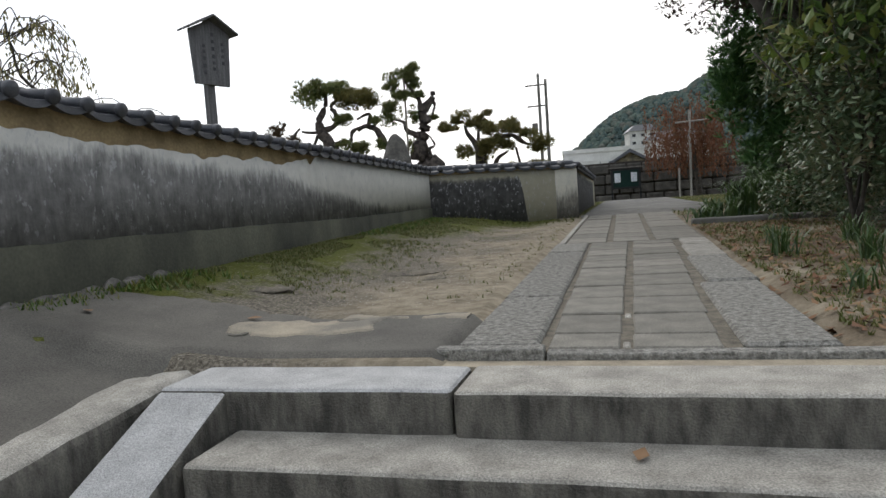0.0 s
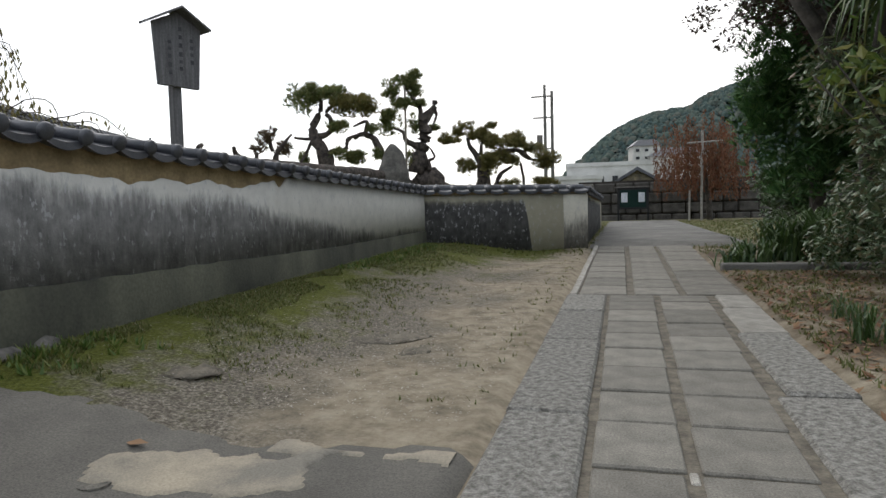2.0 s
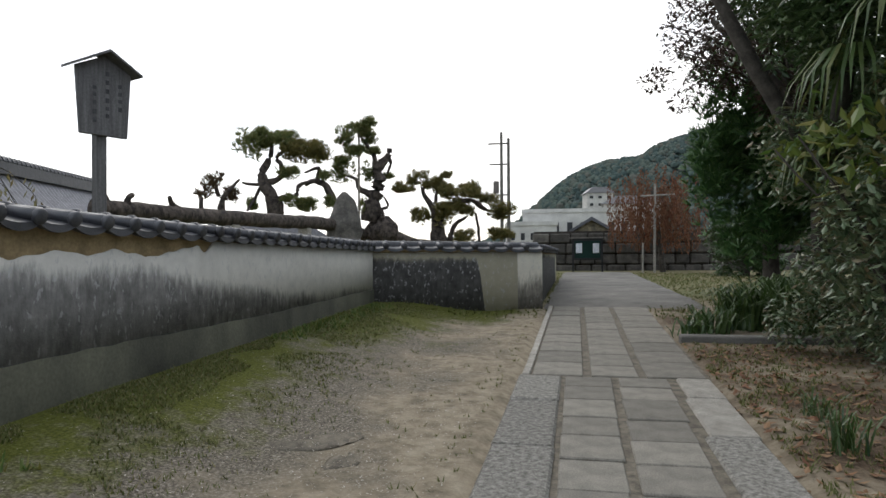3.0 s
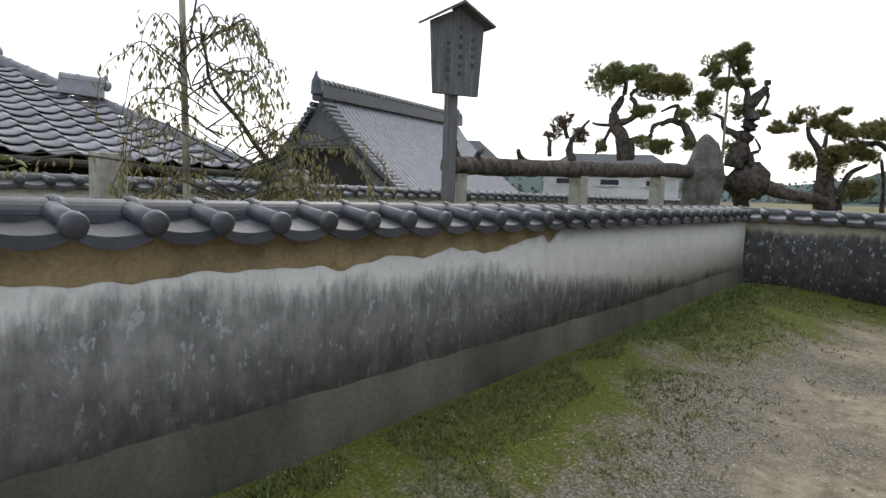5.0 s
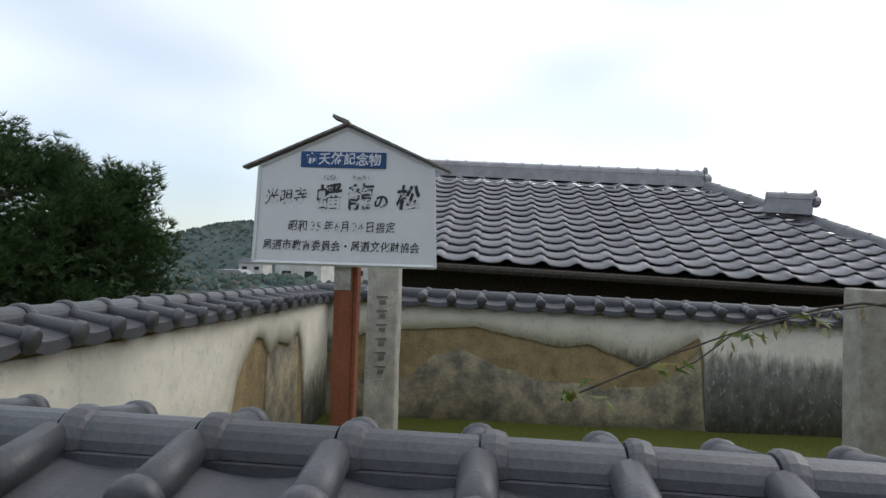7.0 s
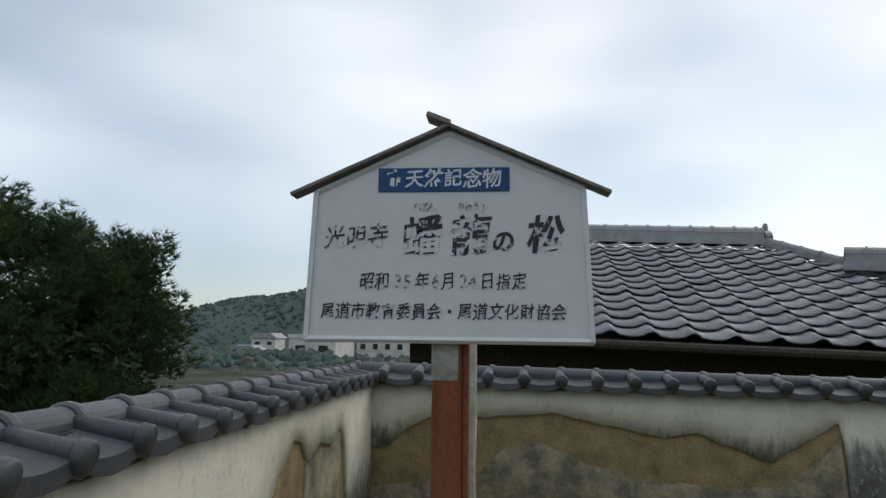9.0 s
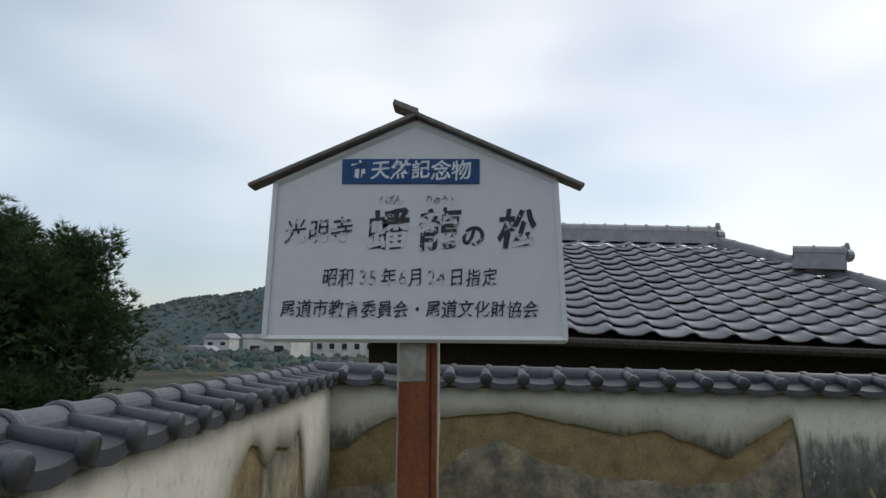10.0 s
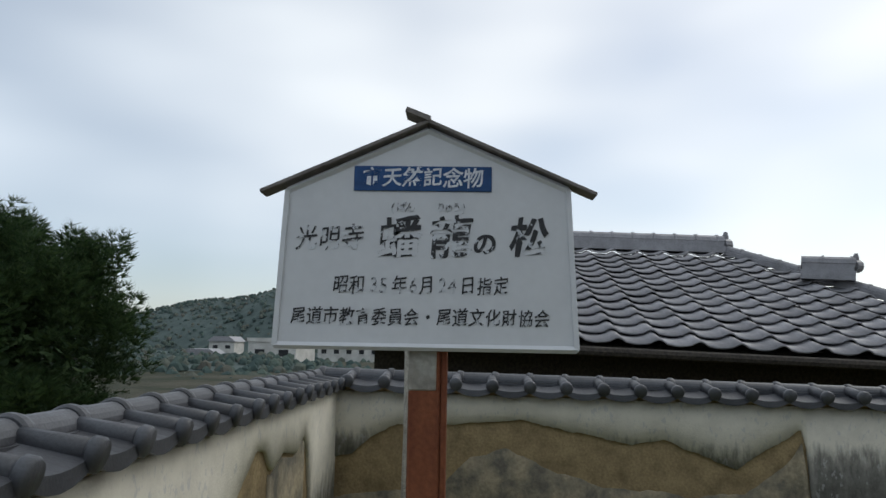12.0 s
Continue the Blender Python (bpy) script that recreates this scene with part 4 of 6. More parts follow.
def wave_tile():
    bm = bmesh.new()
    cols = 10
    lay = []
    for y, z in ((0.46, -0.012), (0.0, 0.045), (-0.003, 0.024), (0.03, 0.022)):
        lay.append([bm.verts.new((TW * (i / cols - 0.5), y, z + (-0.02 * math.sin(math.pi * i / cols / 0.62) if i / cols < 0.62 else 0.052 * math.sin(math.pi * (i / cols - 0.62) / 0.38)))) for i in range(cols + 1)])
    for a, c in zip(lay, lay[1:]):
        for i in range(cols):
            bm.faces.new((a[i], c[i], c[i + 1], a[i + 1]))
    return mesh_of("roof_tile", bm, M_TILE_PALE, True)


ME_WAVE = wave_tile()
# near-black deck colour draws the shadow lines in the gaps under the tile lips
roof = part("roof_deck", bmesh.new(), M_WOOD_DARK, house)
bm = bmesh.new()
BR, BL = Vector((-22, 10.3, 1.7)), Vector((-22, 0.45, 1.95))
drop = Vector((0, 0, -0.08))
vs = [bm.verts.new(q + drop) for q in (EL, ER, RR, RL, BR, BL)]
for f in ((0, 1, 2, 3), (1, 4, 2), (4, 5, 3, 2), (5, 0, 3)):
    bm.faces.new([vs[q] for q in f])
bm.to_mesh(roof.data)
bm.free()
rg = random.Random(21)
up = (RL.lerp(RR, 0.5) - EL.lerp(ER, 0.5))
course = up.length / TC
nrm = (ER - EL).cross(up).normalized()
xax = (ER - EL).normalized()
yax = nrm.cross(xax)
base_m = Matrix((xax, yax, nrm)).transposed().to_4x4()
for j in range(TC):
    v = j / TC
    a, c = EL.lerp(RL, v), ER.lerp(RR, v)
    n_t = int((c - a).length / TW)
    off = ((EL - a).dot(xax)) % TW
    for i in range(n_t + 1):
        s = off + i * TW
        if s > (c - a).length - 0.05:
            break
        p = a + (c - a).normalized() * s
        piece("roof_tile", ME_WAVE, roof, Matrix.Translation(p + nrm * rg.uniform(-0.004, 0.004)) @ base_m @ pose(0, 0, 0, rg.uniform(-0.4, 0.4), 0, rg.uniform(-0.4, 0.4)))
# hip end tiles in one sheet
bm = bmesh.new()
for j in range(TC):
    v = j / TC
    a, c = ER.lerp(RR, v), BR.lerp(RR, v)
    k_n = max(1, int((c - a).length / TW))
    for i in range(k_n):
        p, q = a.lerp(c, i / k_n), a.lerp(c, (i + 1) / k_n)
        p2, q2 = p.lerp(RR, 1 / (TC - j + 0.001)), q.lerp(RR, 1 / (TC - j + 0.001))
        lift = Vector((0, 0, 0.05))
        bm.faces.new([bm.verts.new(w) for w in (p + lift, q + lift, q2, p2)])
part("hip_tiles", bm, M_TILE_PALE, roof)


def ridge_cap(a, b, h, w, parent, name="ridge"):
    """A stacked ridge of flat courses under a round cap, with rings along it."""
    d = b - a
    bm = bmesh.new()
    length = d.length
    box(bm, 0, length, -w / 2, w / 2, -0.05, h * 0.35)
    box(bm, 0.02, length - 0.02, -w * 0.42, w * 0.42, h * 0.35, h * 0.7)
    tube(bm, [(0, 0, h * 0.78), (length, 0, h * 0.78)], w * 0.36, 10)
    x = 0.3
    while x < length:
        tube(bm, [(x, 0, h * 0.78), (x + 0.04, 0, h * 0.78)], w * 0.42, 10)
        x += 0.42
    m = Matrix.Translation(a) @ d.to_track_quat("X", "Z").to_matrix().to_4x4()
    return part(name, bm, M_TILE_PALE, parent, at=m)


def ornament(p, s, parent):
    bm = bmesh.new()
    tube(bm, [(0, -0.12 * s, 0), (0, 0.12 * s, 0)], 0.22 * s, 12)
    tube(bm, [(0, 0, 0.1 * s), (0.02, 0, 0.3 * s), (0.05 * s, 0, 0.42 * s)], [0.12 * s, 0.09 * s, 0.05 * s], 8)
    part("end_tile", bm, M_TILE_PALE, parent, at=pose(*p, 0, 0, 20))


lift = Vector((0, 0, 0.05))
rc = ridge_cap(RL + lift, RR + lift, 0.25, 0.34, roof)
ornament(RR + Vector((0, 0.05, 0.17)), 0.65, roof)
ornament(RL + Vector((0, -0.05, 0.22)), 0.75, roof)
ridge_cap(RR + Vector((0.1, 0.05, 0.02)), RR.lerp(ER, 0.97) + Vector((0, 0, 0.02)), 0.07, 0.2, roof, "hip_ridge")
s1, s2 = Vector((-14.85, 7.97, 3.08)), Vector((-14.5, 8.68, 3.02))
ridge_cap(s1, s2, 0.30, 0.32, roof, "hip_ridge")
ornament(s2 + Vector((0, 0.02, 0.20)), 0.5, roof)
# the deep shade under the eaves is put into this wall's near-black colour
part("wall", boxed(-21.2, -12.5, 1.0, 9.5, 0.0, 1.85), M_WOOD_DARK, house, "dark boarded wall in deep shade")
bm = bmesh.new()
tube(bm, [EL + Vector((0.1, 0, -0.1)), ER + Vector((0.1, 0, -0.1))], 0.06, 8)
part("gutter", bm, M_WOOD_DARK, house)

# temple hall with a big gabled roof
hall = holder("temple_hall", label="large temple hall with a steep curved grey tiled gable roof", category="temple hall")
HL, HR = Vector((-24.95, 22.6, 5.25)), Vector((-30.0, 38.6, 5.45))
hd = (HR - HL).normalized()
hn = Vector((hd.y, -hd.x, 0))
sag = lambda t: 4.7 * (t ** 0.82)
for side in (1, -1):
    bm = bmesh.new()
    rows, ribs = 10, 40
    verts = []
    for i in range(ribs * 6 + 1):
        s = i / (ribs * 6)
        rib = 0.13 * max(0.0, math.sin(2 * math.pi * s * ribs)) ** 0.6
        verts.append([bm.verts.new(HL.lerp(HR, s) + hn * side * ((4.9 if side > 0 else 4.0) * t) + Vector((0, 0, -sag(t) - 0.15 + rib))) for t in [j / rows for j in range(rows + 1)]])
    for a, c in zip(verts, verts[1:]):
        for j in range(rows):
            bm.faces.new((a[j], a[j + 1], c[j + 1], c[j]))
    part("roof_slope", bm, M_TILE_PALE, hall, "ribbed grey tile slope", True)
    # verge of round tiles along the gable
    verge = bmesh.new()
    for q in range(26):
        t = (q + 0.5) / 26
        p = HL + hn * side * ((4.9 if side > 0 else 4.0) * t) + Vector((0, 0, -sag(t)))
        tube(verge, [p - hd * 0.55, p + hd * 0.6], 0.13, 8)
    part("verge_tiles", verge, M_TILE, hall)
    barge = bmesh.new()
    ring = [HL + hn * side * ((4.75 if side > 0 else 3.9) * t) - hd * 0.25 + Vector((0, 0, -sag(t) - 0.3)) for t in [j / 12 for j in range(13)]]
    top = [barge.verts.new(p) for p in ring]
    low = [barge.verts.new(p + Vector((0, 0, -0.55))) for p in ring]
    for q in range(12):
        barge.faces.new((top[q], top[q + 1], low[q + 1], low[q]))
    part("bargeboard", barge, M_WOOD, hall, "grey weathered bargeboard")
bm = bmesh.new()
tri = [HL + hd * 0.5 + q for q in (hn * 3.7 + Vector((0, 0, -4.3)), Vector((0, 0, -0.7)), hn * -3.7 + Vector((0, 0, -4.3)), hn * -3.7 + Vector((0, 0, -5.6)), hn * 3.7 + Vector((0, 0, -5.6)))]
fr = [bm.verts.new(q) for q in tri]
bk = [bm.verts.new(q + hd * 15.5) for q in tri]
bm.faces.new(fr)
bm.faces.new(bk[::-1])
for k in range(5):
    bm.faces.new((fr[k], bk[k], bk[(k + 1) % 5], fr[(k + 1) % 5]))
bmesh.ops.recalc_face_normals(bm, faces=bm.faces)
part("body", bm, M_WOOD_DARK, hall, "dark timber body")
bm = prism([(-1.3, -2.4), (1.3, -2.4), (0.5, -1.2), (0, -0.7), (-0.5, -1.2)], 0.25)
part("gable_pendant", bm, M_WOOD, hall, at=Matrix.Translation(HL - hd * 0.1) @ Matrix((hn, hd, Vector((0, 0, 1)))).transposed().to_4x4())
hr = ridge_cap(HL + Vector((0, 0, -0.1)) - hd * 0.4, HR + Vector((0, 0, -0.1)), 0.75, 0.6, hall)
hr.data.materials[0] = M_TILE
for p in (HL - hd * 0.45, HR):
    bm = bmesh.new()
    tube(bm, [p + Vector((0, 0, 0.0)), p + Vector((0, 0, 0.6)), p - hd * 0.1 + Vector((0, 0, 0.8)), p - hd * 0.05 + Vector((0, 0, 1.0))], [0.3, 0.26, 0.09, 0.05], 8)
    part("end_tile", bm, M_TILE, hall)


def town_house(x, y, z, w, d, h, turn, roof_h, wall_mat, label, floors=2, cols=4, roof_mat=None):
    ho = holder("town_house", pose(x, y, z, 0, 0, turn), label=label, category="house", group="houses in the town")
    part("wall", boxed(-w / 2, w / 2, -d / 2, d / 2, -26, h), wall_mat, ho)
    if roof_h > 0:
        part("roof", prism([(-w / 2 - 0.5, h), (w / 2 + 0.5, h), (0.3 * w, h + roof_h), (-0.3 * w, h + roof_h)], d + 1.0), roof_mat or M_TILE_PALE, ho)
    else:
        part("parapet", boxed(-w / 2 - 0.15, w / 2 + 0.15, -d / 2 - 0.15, d / 2 + 0.15, h, h + 0.5), wall_mat, ho)
    for f in range(floors):
        for c in range(cols):
            wx = -w / 2 + (c + 0.5) * w / cols
            wz = h - (f + 0.75) * h / max(2, floors)
            win = part("window", boxed(wx - w / cols * 0.2, wx + w / cols * 0.2, -d / 2 - 0.06, -d / 2 + 0.05, wz, wz + h / max(2, floors) * 0.36), M_DARK, ho)
            part("sill", boxed(wx - w / cols * 0.3, wx + w / cols * 0.3, -d / 2 - 0.16, -d / 2, wz - 0.12, wz), wall_mat, win)
    return ho


town_house(0.5, 96, 0, 16, 9, 6.8, 4, 0, M_PLAIN_WALL, "long white concrete school building", 2, 9)
town_house(-6, 88, 0, 6, 8, 4.8, 8, 0, M_PLAIN_WALL, "white concrete building with dark windows", 2, 5)
town_house(9, 112, 1, 9, 9, 8.0, -5, 1.2, M_PLAIN_WALL, "white building with a low roof", 3, 4)
town_house(6.7, 215, 15.6, 8, 8, 4.6, 10, 1.8, M_PLAIN_WALL, "pale house among trees on the hillside", 2, 3)
town_house(3, 150, 1.5, 12, 8, 5, 0, 2.0, M_PLAIN_WALL, "house with a grey roof", 1, 4)
for k, (x, y, w, top, r, c) in enumerate(((-93, -22, 6.6, 1.5, 0, 2), (-112, -15.5, 10, 1.6, 0, 5), (-142, -52, 7.5, -0.4, 1.3, 3), (-184, -62, 7.0, 2.4, 1.4, 2), (-142, -67, 7.0, -1.8, 1.2, 3), (-150, -83, 8, -1.5, 1.3, 3), (-128, -40, 9, -2.6, 1.3, 3), (-165, -45, 9, -1.2, 1.5, 3), (-120, -62, 10, -4.2, 1.4, 3), (-105, -34, 9, -3.4, 1.2, 3), (-40, -15, 8, -0.5, 1.2, 3), (-50, -25, 9, -0.9, 1.3, 3), (-64, -22, 9, -1.2, 1.3, 3), (-48, -38, 9, -0.8, 1.3, 3), (-75, -34, 10, -1.8, 1.3, 3), (-60, -12, 8, -1.0, 1.2, 3))):
    town_house(x, y, top - 5 - r, w, 7, 5, 90 + (k * 7) % 16 - 8, r, M_PLAIN_WALL, "small pale house in the town below the hill", 2, c)
town_house(-42, 52, 0, 9, 7, 3.2, 40, 2.0, M_PLAIN_WALL, "house with a grey roof beyond the pine garden", 1, 3)
town_house(-30, 62, 0, 12, 7, 2.6, 25, 1.8, M_PLAIN_WALL, "house with a grey roof beyond the pine garden", 1, 3)

shed = holder("gate_shed", pose(0.55, 37, 0.47), label="small plastered shed with a gabled tile roof", category="shed")
part("wall", prism([(-0.85, -0.3), (0.85, -0.3), (0.85, 1.85), (0, 2.4), (-0.85, 1.85)], 3), M_CLAY_PALE, shed)
for s in (-1, 1):
    part("roof", prism([(0, 2.55), (s * 1.08, 1.9), (s * 1.08, 1.76), (0, 2.38)], 3.6), M_TILE, shed)
M_STONE_WALL = material("dry_stone", (0.13, 0.12, 0.105), (0.06, 0.056, 0.05), 3, 8, 0.95, 0.8, 20, spread=0.3)
retaining = holder("wall_stone", pose(0, 30.5, 0.4), label="old dark retaining wall of squared stones", category="wall", kind="structure")
part("backing", boxed(-2.0, 16, 0.16, 0.6, -0.3, 1.75), M_WOOD_DARK, retaining)
rg = random.Random(8)
for j in range(4):
    x = -2.0 - rg.uniform(0, 0.4)
    while x < 13:
        w = rg.uniform(0.55, 1.0)
        part("stone", boxed(x, x + w - 0.04, rg.uniform(-0.04, 0.03), 0.2, j * 0.45 - 0.1, j * 0.45 + 0.31, bevel=0.05), M_STONE_WALL, retaining)
        x += w

board = holder("notice_case", pose(0.22, 29.0, 0.42), label="dark framed green notice case with two white sheets, on legs", category="notice board")
M_BLACK = material("black_paint", (0.018, 0.019, 0.02), (0.01, 0.01, 0.011), 5, 4, 0.5, 0.1, 40)
M_GREEN = material("green_felt", (0.008, 0.03, 0.024), (0.006, 0.022, 0.018), 8, 4, 0.9, 0.1, 60)
for s in (-0.57, 0.57):
    part("leg", boxed(s - 0.035, s + 0.035, -0.04, 0.04, -0.05, 1.36), M_BLACK, board)
part("case", boxed(-0.6, 0.6, -0.06, 0.06, 0.52, 1.38, bevel=0.01), M_BLACK, board)
part("panel", boxed(-0.5, 0.5, -0.068, -0.055, 0.6, 1.28), M_GREEN, board)
for s in (-0.33, 0.33):
    part("sheet_of_paper", boxed(s - 0.12, s + 0.12, -0.078, -0.07, 0.8, 1.18), M_PAINT_WHITE, board)
part("case_roof", boxed(-0.72, 0.72, -0.12, 0.12, 1.38, 1.43), M_TIN, board)

frame_poles = holder("pole_frame", pose(2.62, 27.6, 0.42), label="thin pale pole frame with a cross bar", category="pole")
bm = bmesh.new()
tube(bm, [(0, 0, -0.1), (0.06, 0, 3.35)], 0.045, 8)
part("upright", bm, M_GRANITE, frame_poles)
bm = bmesh.new()
tube(bm, [(-0.42, 0, -0.1), (-0.4, 0, 1.16)], 0.035, 8)
part("upright", bm, M_GRANITE, frame_poles)
bm = bmesh.new()
tube(bm, [(-0.48, 0, 2.9), (0.76, 0, 2.93)], 0.035, 8)
part("cross_bar", bm, M_GRANITE, frame_poles)

poles = holder("utility_pole", pose(-6.8, 62, -0.2), label="concrete utility pole with crossarms and a transformer", category="utility pole")
bm = bmesh.new()
tube(bm, [(0, 0, -1), (0, 0, 12.6)], [0.19, 0.12], 10)
part("shaft", bm, M_CONCRETE, poles)
for z, w in ((11.5, 0.9), (9.6, 0.8), (6.8, 0.9)):
    part("crossarm", boxed(-w - 0.3, w - 0.3, -0.06, 0.06, z, z + 0.12), M_TIN, poles)
bm = bmesh.new()
tube(bm, [(-0.5, 0, 7.0), (-0.5, 0, 8.1)], 0.26, 10)
part("transformer", bm, M_TIN, poles)
bm = bmesh.new()
tube(bm, [(0, 0, -1), (0.05, 0, 12.0)], [0.18, 0.13], 10)
pole2 = part("utility_pole", bm, M_CONCRETE, None, at=pose(-6.3, 63, 0))
tagged(pole2, "plain concrete utility pole beside the one with crossarms", "utility pole")


# ---- plants ----
def leaf_material(name, colours, rough=0.5, spec=0.4, through=0.25):
    m = bpy.data.materials.new(name)
    m.use_nodes = True
    n, l, b = nodes_of(m)
    g = n.new("ShaderNodeNewGeometry")
    c = ramp_node(n, l, g.outputs["Random Per Island"], [(k / max(1, len(colours) - 1), q) for k, q in enumerate(colours)])
    l.new(c, b.inputs["Base Color"])
    b.inputs["Roughness"].default_value = rough
    b.inputs["Specular IOR Level"].default_value = spec
    if through:
        t = n.new("ShaderNodeBsdfTranslucent")
        l.new(c, t.inputs["Color"])
        x = n.new("ShaderNodeMixShader")
        x.inputs["Fac"].default_value = through
        l.new(b.outputs["BSDF"], x.inputs[1])
        l.new(t.outputs["BSDF"], x.inputs[2])
        l.new(x.outputs["Shader"], n["Material Output"].inputs["Surface"])
    return m


M_NEEDLE = leaf_material("pine_needles", [(0.06, 0.095, 0.03), (0.12, 0.155, 0.05), (0.19, 0.205, 0.07), (0.28, 0.25, 0.1)], 0.6, 0.3)
M_NEEDLE_OLIVE = leaf_material("olive_pine_needles", [(0.08, 0.095, 0.026), (0.16, 0.15, 0.045), (0.25, 0.2, 0.07), (0.12, 0.11, 0.035)], 0.6, 0.3)
M_NEEDLE_DARK = leaf_material("dark_pine_needles", [(0.03, 0.06, 0.027), (0.052, 0.094, 0.038), (0.078, 0.128, 0.052), (0.11, 0.16, 0.066)], 0.6, 0.3, 0.15)
M_BRONZE = leaf_material("bronze_needles", [(0.05, 0.03, 0.02), (0.09, 0.055, 0.035), (0.12, 0.09, 0.04), (0.06, 0.05, 0.03)], 0.7, 0.2)
M_LEAF = leaf_material("dark_evergreen_leaves", [(0.026, 0.054, 0.018), (0.047, 0.088, 0.03), (0.068, 0.114, 0.041), (0.1, 0.135, 0.05)], 0.38, 0.5, 0.2)
M_LEAF_GREY = leaf_material("grey_green_leaves", [(0.05, 0.088, 0.043), (0.096, 0.146, 0.07), (0.145, 0.19, 0.098), (0.175, 0.135, 0.072)], 0.42, 0.5, 0.15)
M_LEAF_FRESH = leaf_material("fresh_green_leaves", [(0.05, 0.1, 0.018), (0.09, 0.15, 0.03), (0.15, 0.19, 0.045), (0.2, 0.18, 0.05)], 0.5, 0.4, 0.35)
M_LEAF_PURPLE = leaf_material("purple_brown_leaves", [(0.03, 0.018, 0.016), (0.05, 0.03, 0.024), (0.075, 0.045, 0.03), (0.04, 0.045, 0.022)], 0.5, 0.4, 0.2)
M_LEAF_RUST = leaf_material("russet_autumn_leaves", [(0.12, 0.045, 0.025), (0.17, 0.07, 0.038), (0.2, 0.1, 0.055), (0.11, 0.07, 0.04)], 0.7, 0.2, 0.3)
M_LEAF_DULL = leaf_material("dull_olive_leaves", [(0.12, 0.125, 0.05), (0.19, 0.175, 0.07), (0.25, 0.215, 0.095), (0.16, 0.12, 0.065)], 0.6, 0.3, 0.3)
M_GRASS = leaf_material("grass_blades", [(0.07, 0.09, 0.022), (0.105, 0.125, 0.034), (0.15, 0.155, 0.05), (0.21, 0.18, 0.085)], 0.55, 0.3, 0.3)
M_STRAP = leaf_material("strap_leaves", [(0.035, 0.07, 0.018), (0.055, 0.1, 0.026), (0.085, 0.13, 0.04), (0.05, 0.09, 0.05)], 0.4, 0.45, 0.25)
M_LITTER = leaf_material("fallen_leaves", [(0.10, 0.045, 0.025), (0.19, 0.10, 0.055), (0.27, 0.17, 0.095), (0.14, 0.075, 0.045)], 0.8, 0.2, 0.0)
M_BAMBOO = material("dry_bamboo", (0.3, 0.265, 0.2), (0.17, 0.15, 0.115), 5, 6, 0.6, 0.15, 40, stretch=(4, 4, 0.5))
M_LIMB = material("grey_brown_bark", (0.095, 0.084, 0.07), (0.04, 0.035, 0.029), 7, 8, 0.92, 0.6, 40)


def mesh_from(name, vs, fs, mat):
    me = bpy.data.meshes.new(name)
    me.from_pydata(vs, [], fs)
    me.materials.append(mat)
    return me


def in_ellipsoid(rg, c, r, hollow=0.0):
    while True:
        p = Vector((rg.uniform(-1, 1), rg.uniform(-1, 1), rg.uniform(-1, 1)))
        if hollow < p.length < 1:
            return Vector((c[0] + p.x * r[0], c[1] + p.y * r[1], c[2] + p.z * r[2])), p


def needles(name, clumps, per, length, width, mat, parent, seed, label=""):
    """Tufts of needles that fill flattened clumps (cx, cy, cz, rx, ry, rz)."""
    rg = random.Random(seed)
    vs, fs = [], []
    for cx, cy, cz, rx, ry, rz in clumps:
        lobes = [(cx + rg.uniform(-0.8, 0.8) * rx, cy + rg.uniform(-0.8, 0.8) * ry, cz + rg.uniform(-0.75, 0.75) * rz, rg.uniform(0.32, 0.55)) for _ in range(10)]
        for q in range(max(60, int(per * rx * ry * 4))):
            lx, ly, lz, lr = rg.choice(lobes)
            p, u = in_ellipsoid(rg, (lx, ly, lz), (rx * lr, ry * lr, rz * lr * 1.3), 0.2)
            ax = (Vector((u.x * 0.7, u.y * 0.7, 0.55 + 0.5 * u.z))).normalized()
            for _ in range(9):
                d = (ax + Vector((rg.gauss(0, 0.55), rg.gauss(0, 0.55), rg.gauss(0, 0.4)))).normalized() * length * rg.uniform(0.7, 1.2)
                s = d.orthogonal().normalized() * width
                k = len(vs)
                vs += [p - s, p + s, p + d]
                fs.append((k, k + 1, k + 2))
    return add(name, mesh_from(name, vs, fs, mat), parent, label)


def add(name, me, parent, label=""):
    ob = new(name, me)
    if parent:
        ob.parent = parent
    if label:
        ob["label"] = label
    return ob


def leaves(name, clumps, count, size, mat, parent, seed, label="", droop=0.3, narrow=0.42, hollow=0.45):
    """Folded leaves spread over lumpy clumps (cx, cy, cz, rx, ry, rz)."""
    rg = random.Random(seed)
    vs, fs = [], []
    vol = sum(c[3] * c[5] for c in clumps)
    for c in clumps:
        lobes = []
        for _ in range(14):
            p, u = in_ellipsoid(rg, c[:3], [q * 0.78 for q in c[3:]], 0.35)
            lobes.append((p, rg.uniform(0.25, 0.45)))
        for _ in range(int(count * c[3] * c[5] / vol)):
            lp, lr = rg.choice(lobes)
            p, u = in_ellipsoid(rg, lp, [q * lr for q in c[3:]], hollow)
            a = rg.uniform(0, 2 * math.pi)
            d = Vector((math.cos(a), math.sin(a), rg.uniform(-0.9, 0.5) - droop)).normalized()
            s = d.cross(Vector((rg.gauss(0, 0.4), rg.gauss(0, 0.4), 1))).normalized()
            w = d.cross(s)
            z = size * rg.uniform(0.6, 1.25)
            k = len(vs)
            vs += [p, p + d * z * 0.45 + s * z * narrow * 0.5 + w * z * 0.06, p + d * z, p + d * z * 0.45 - s * z * narrow * 0.5 + w * z * 0.06]
            fs += [(k, k + 1, k + 2), (k, k + 2, k + 3)]
    return add(name, mesh_from(name, vs, fs, mat), parent, label)


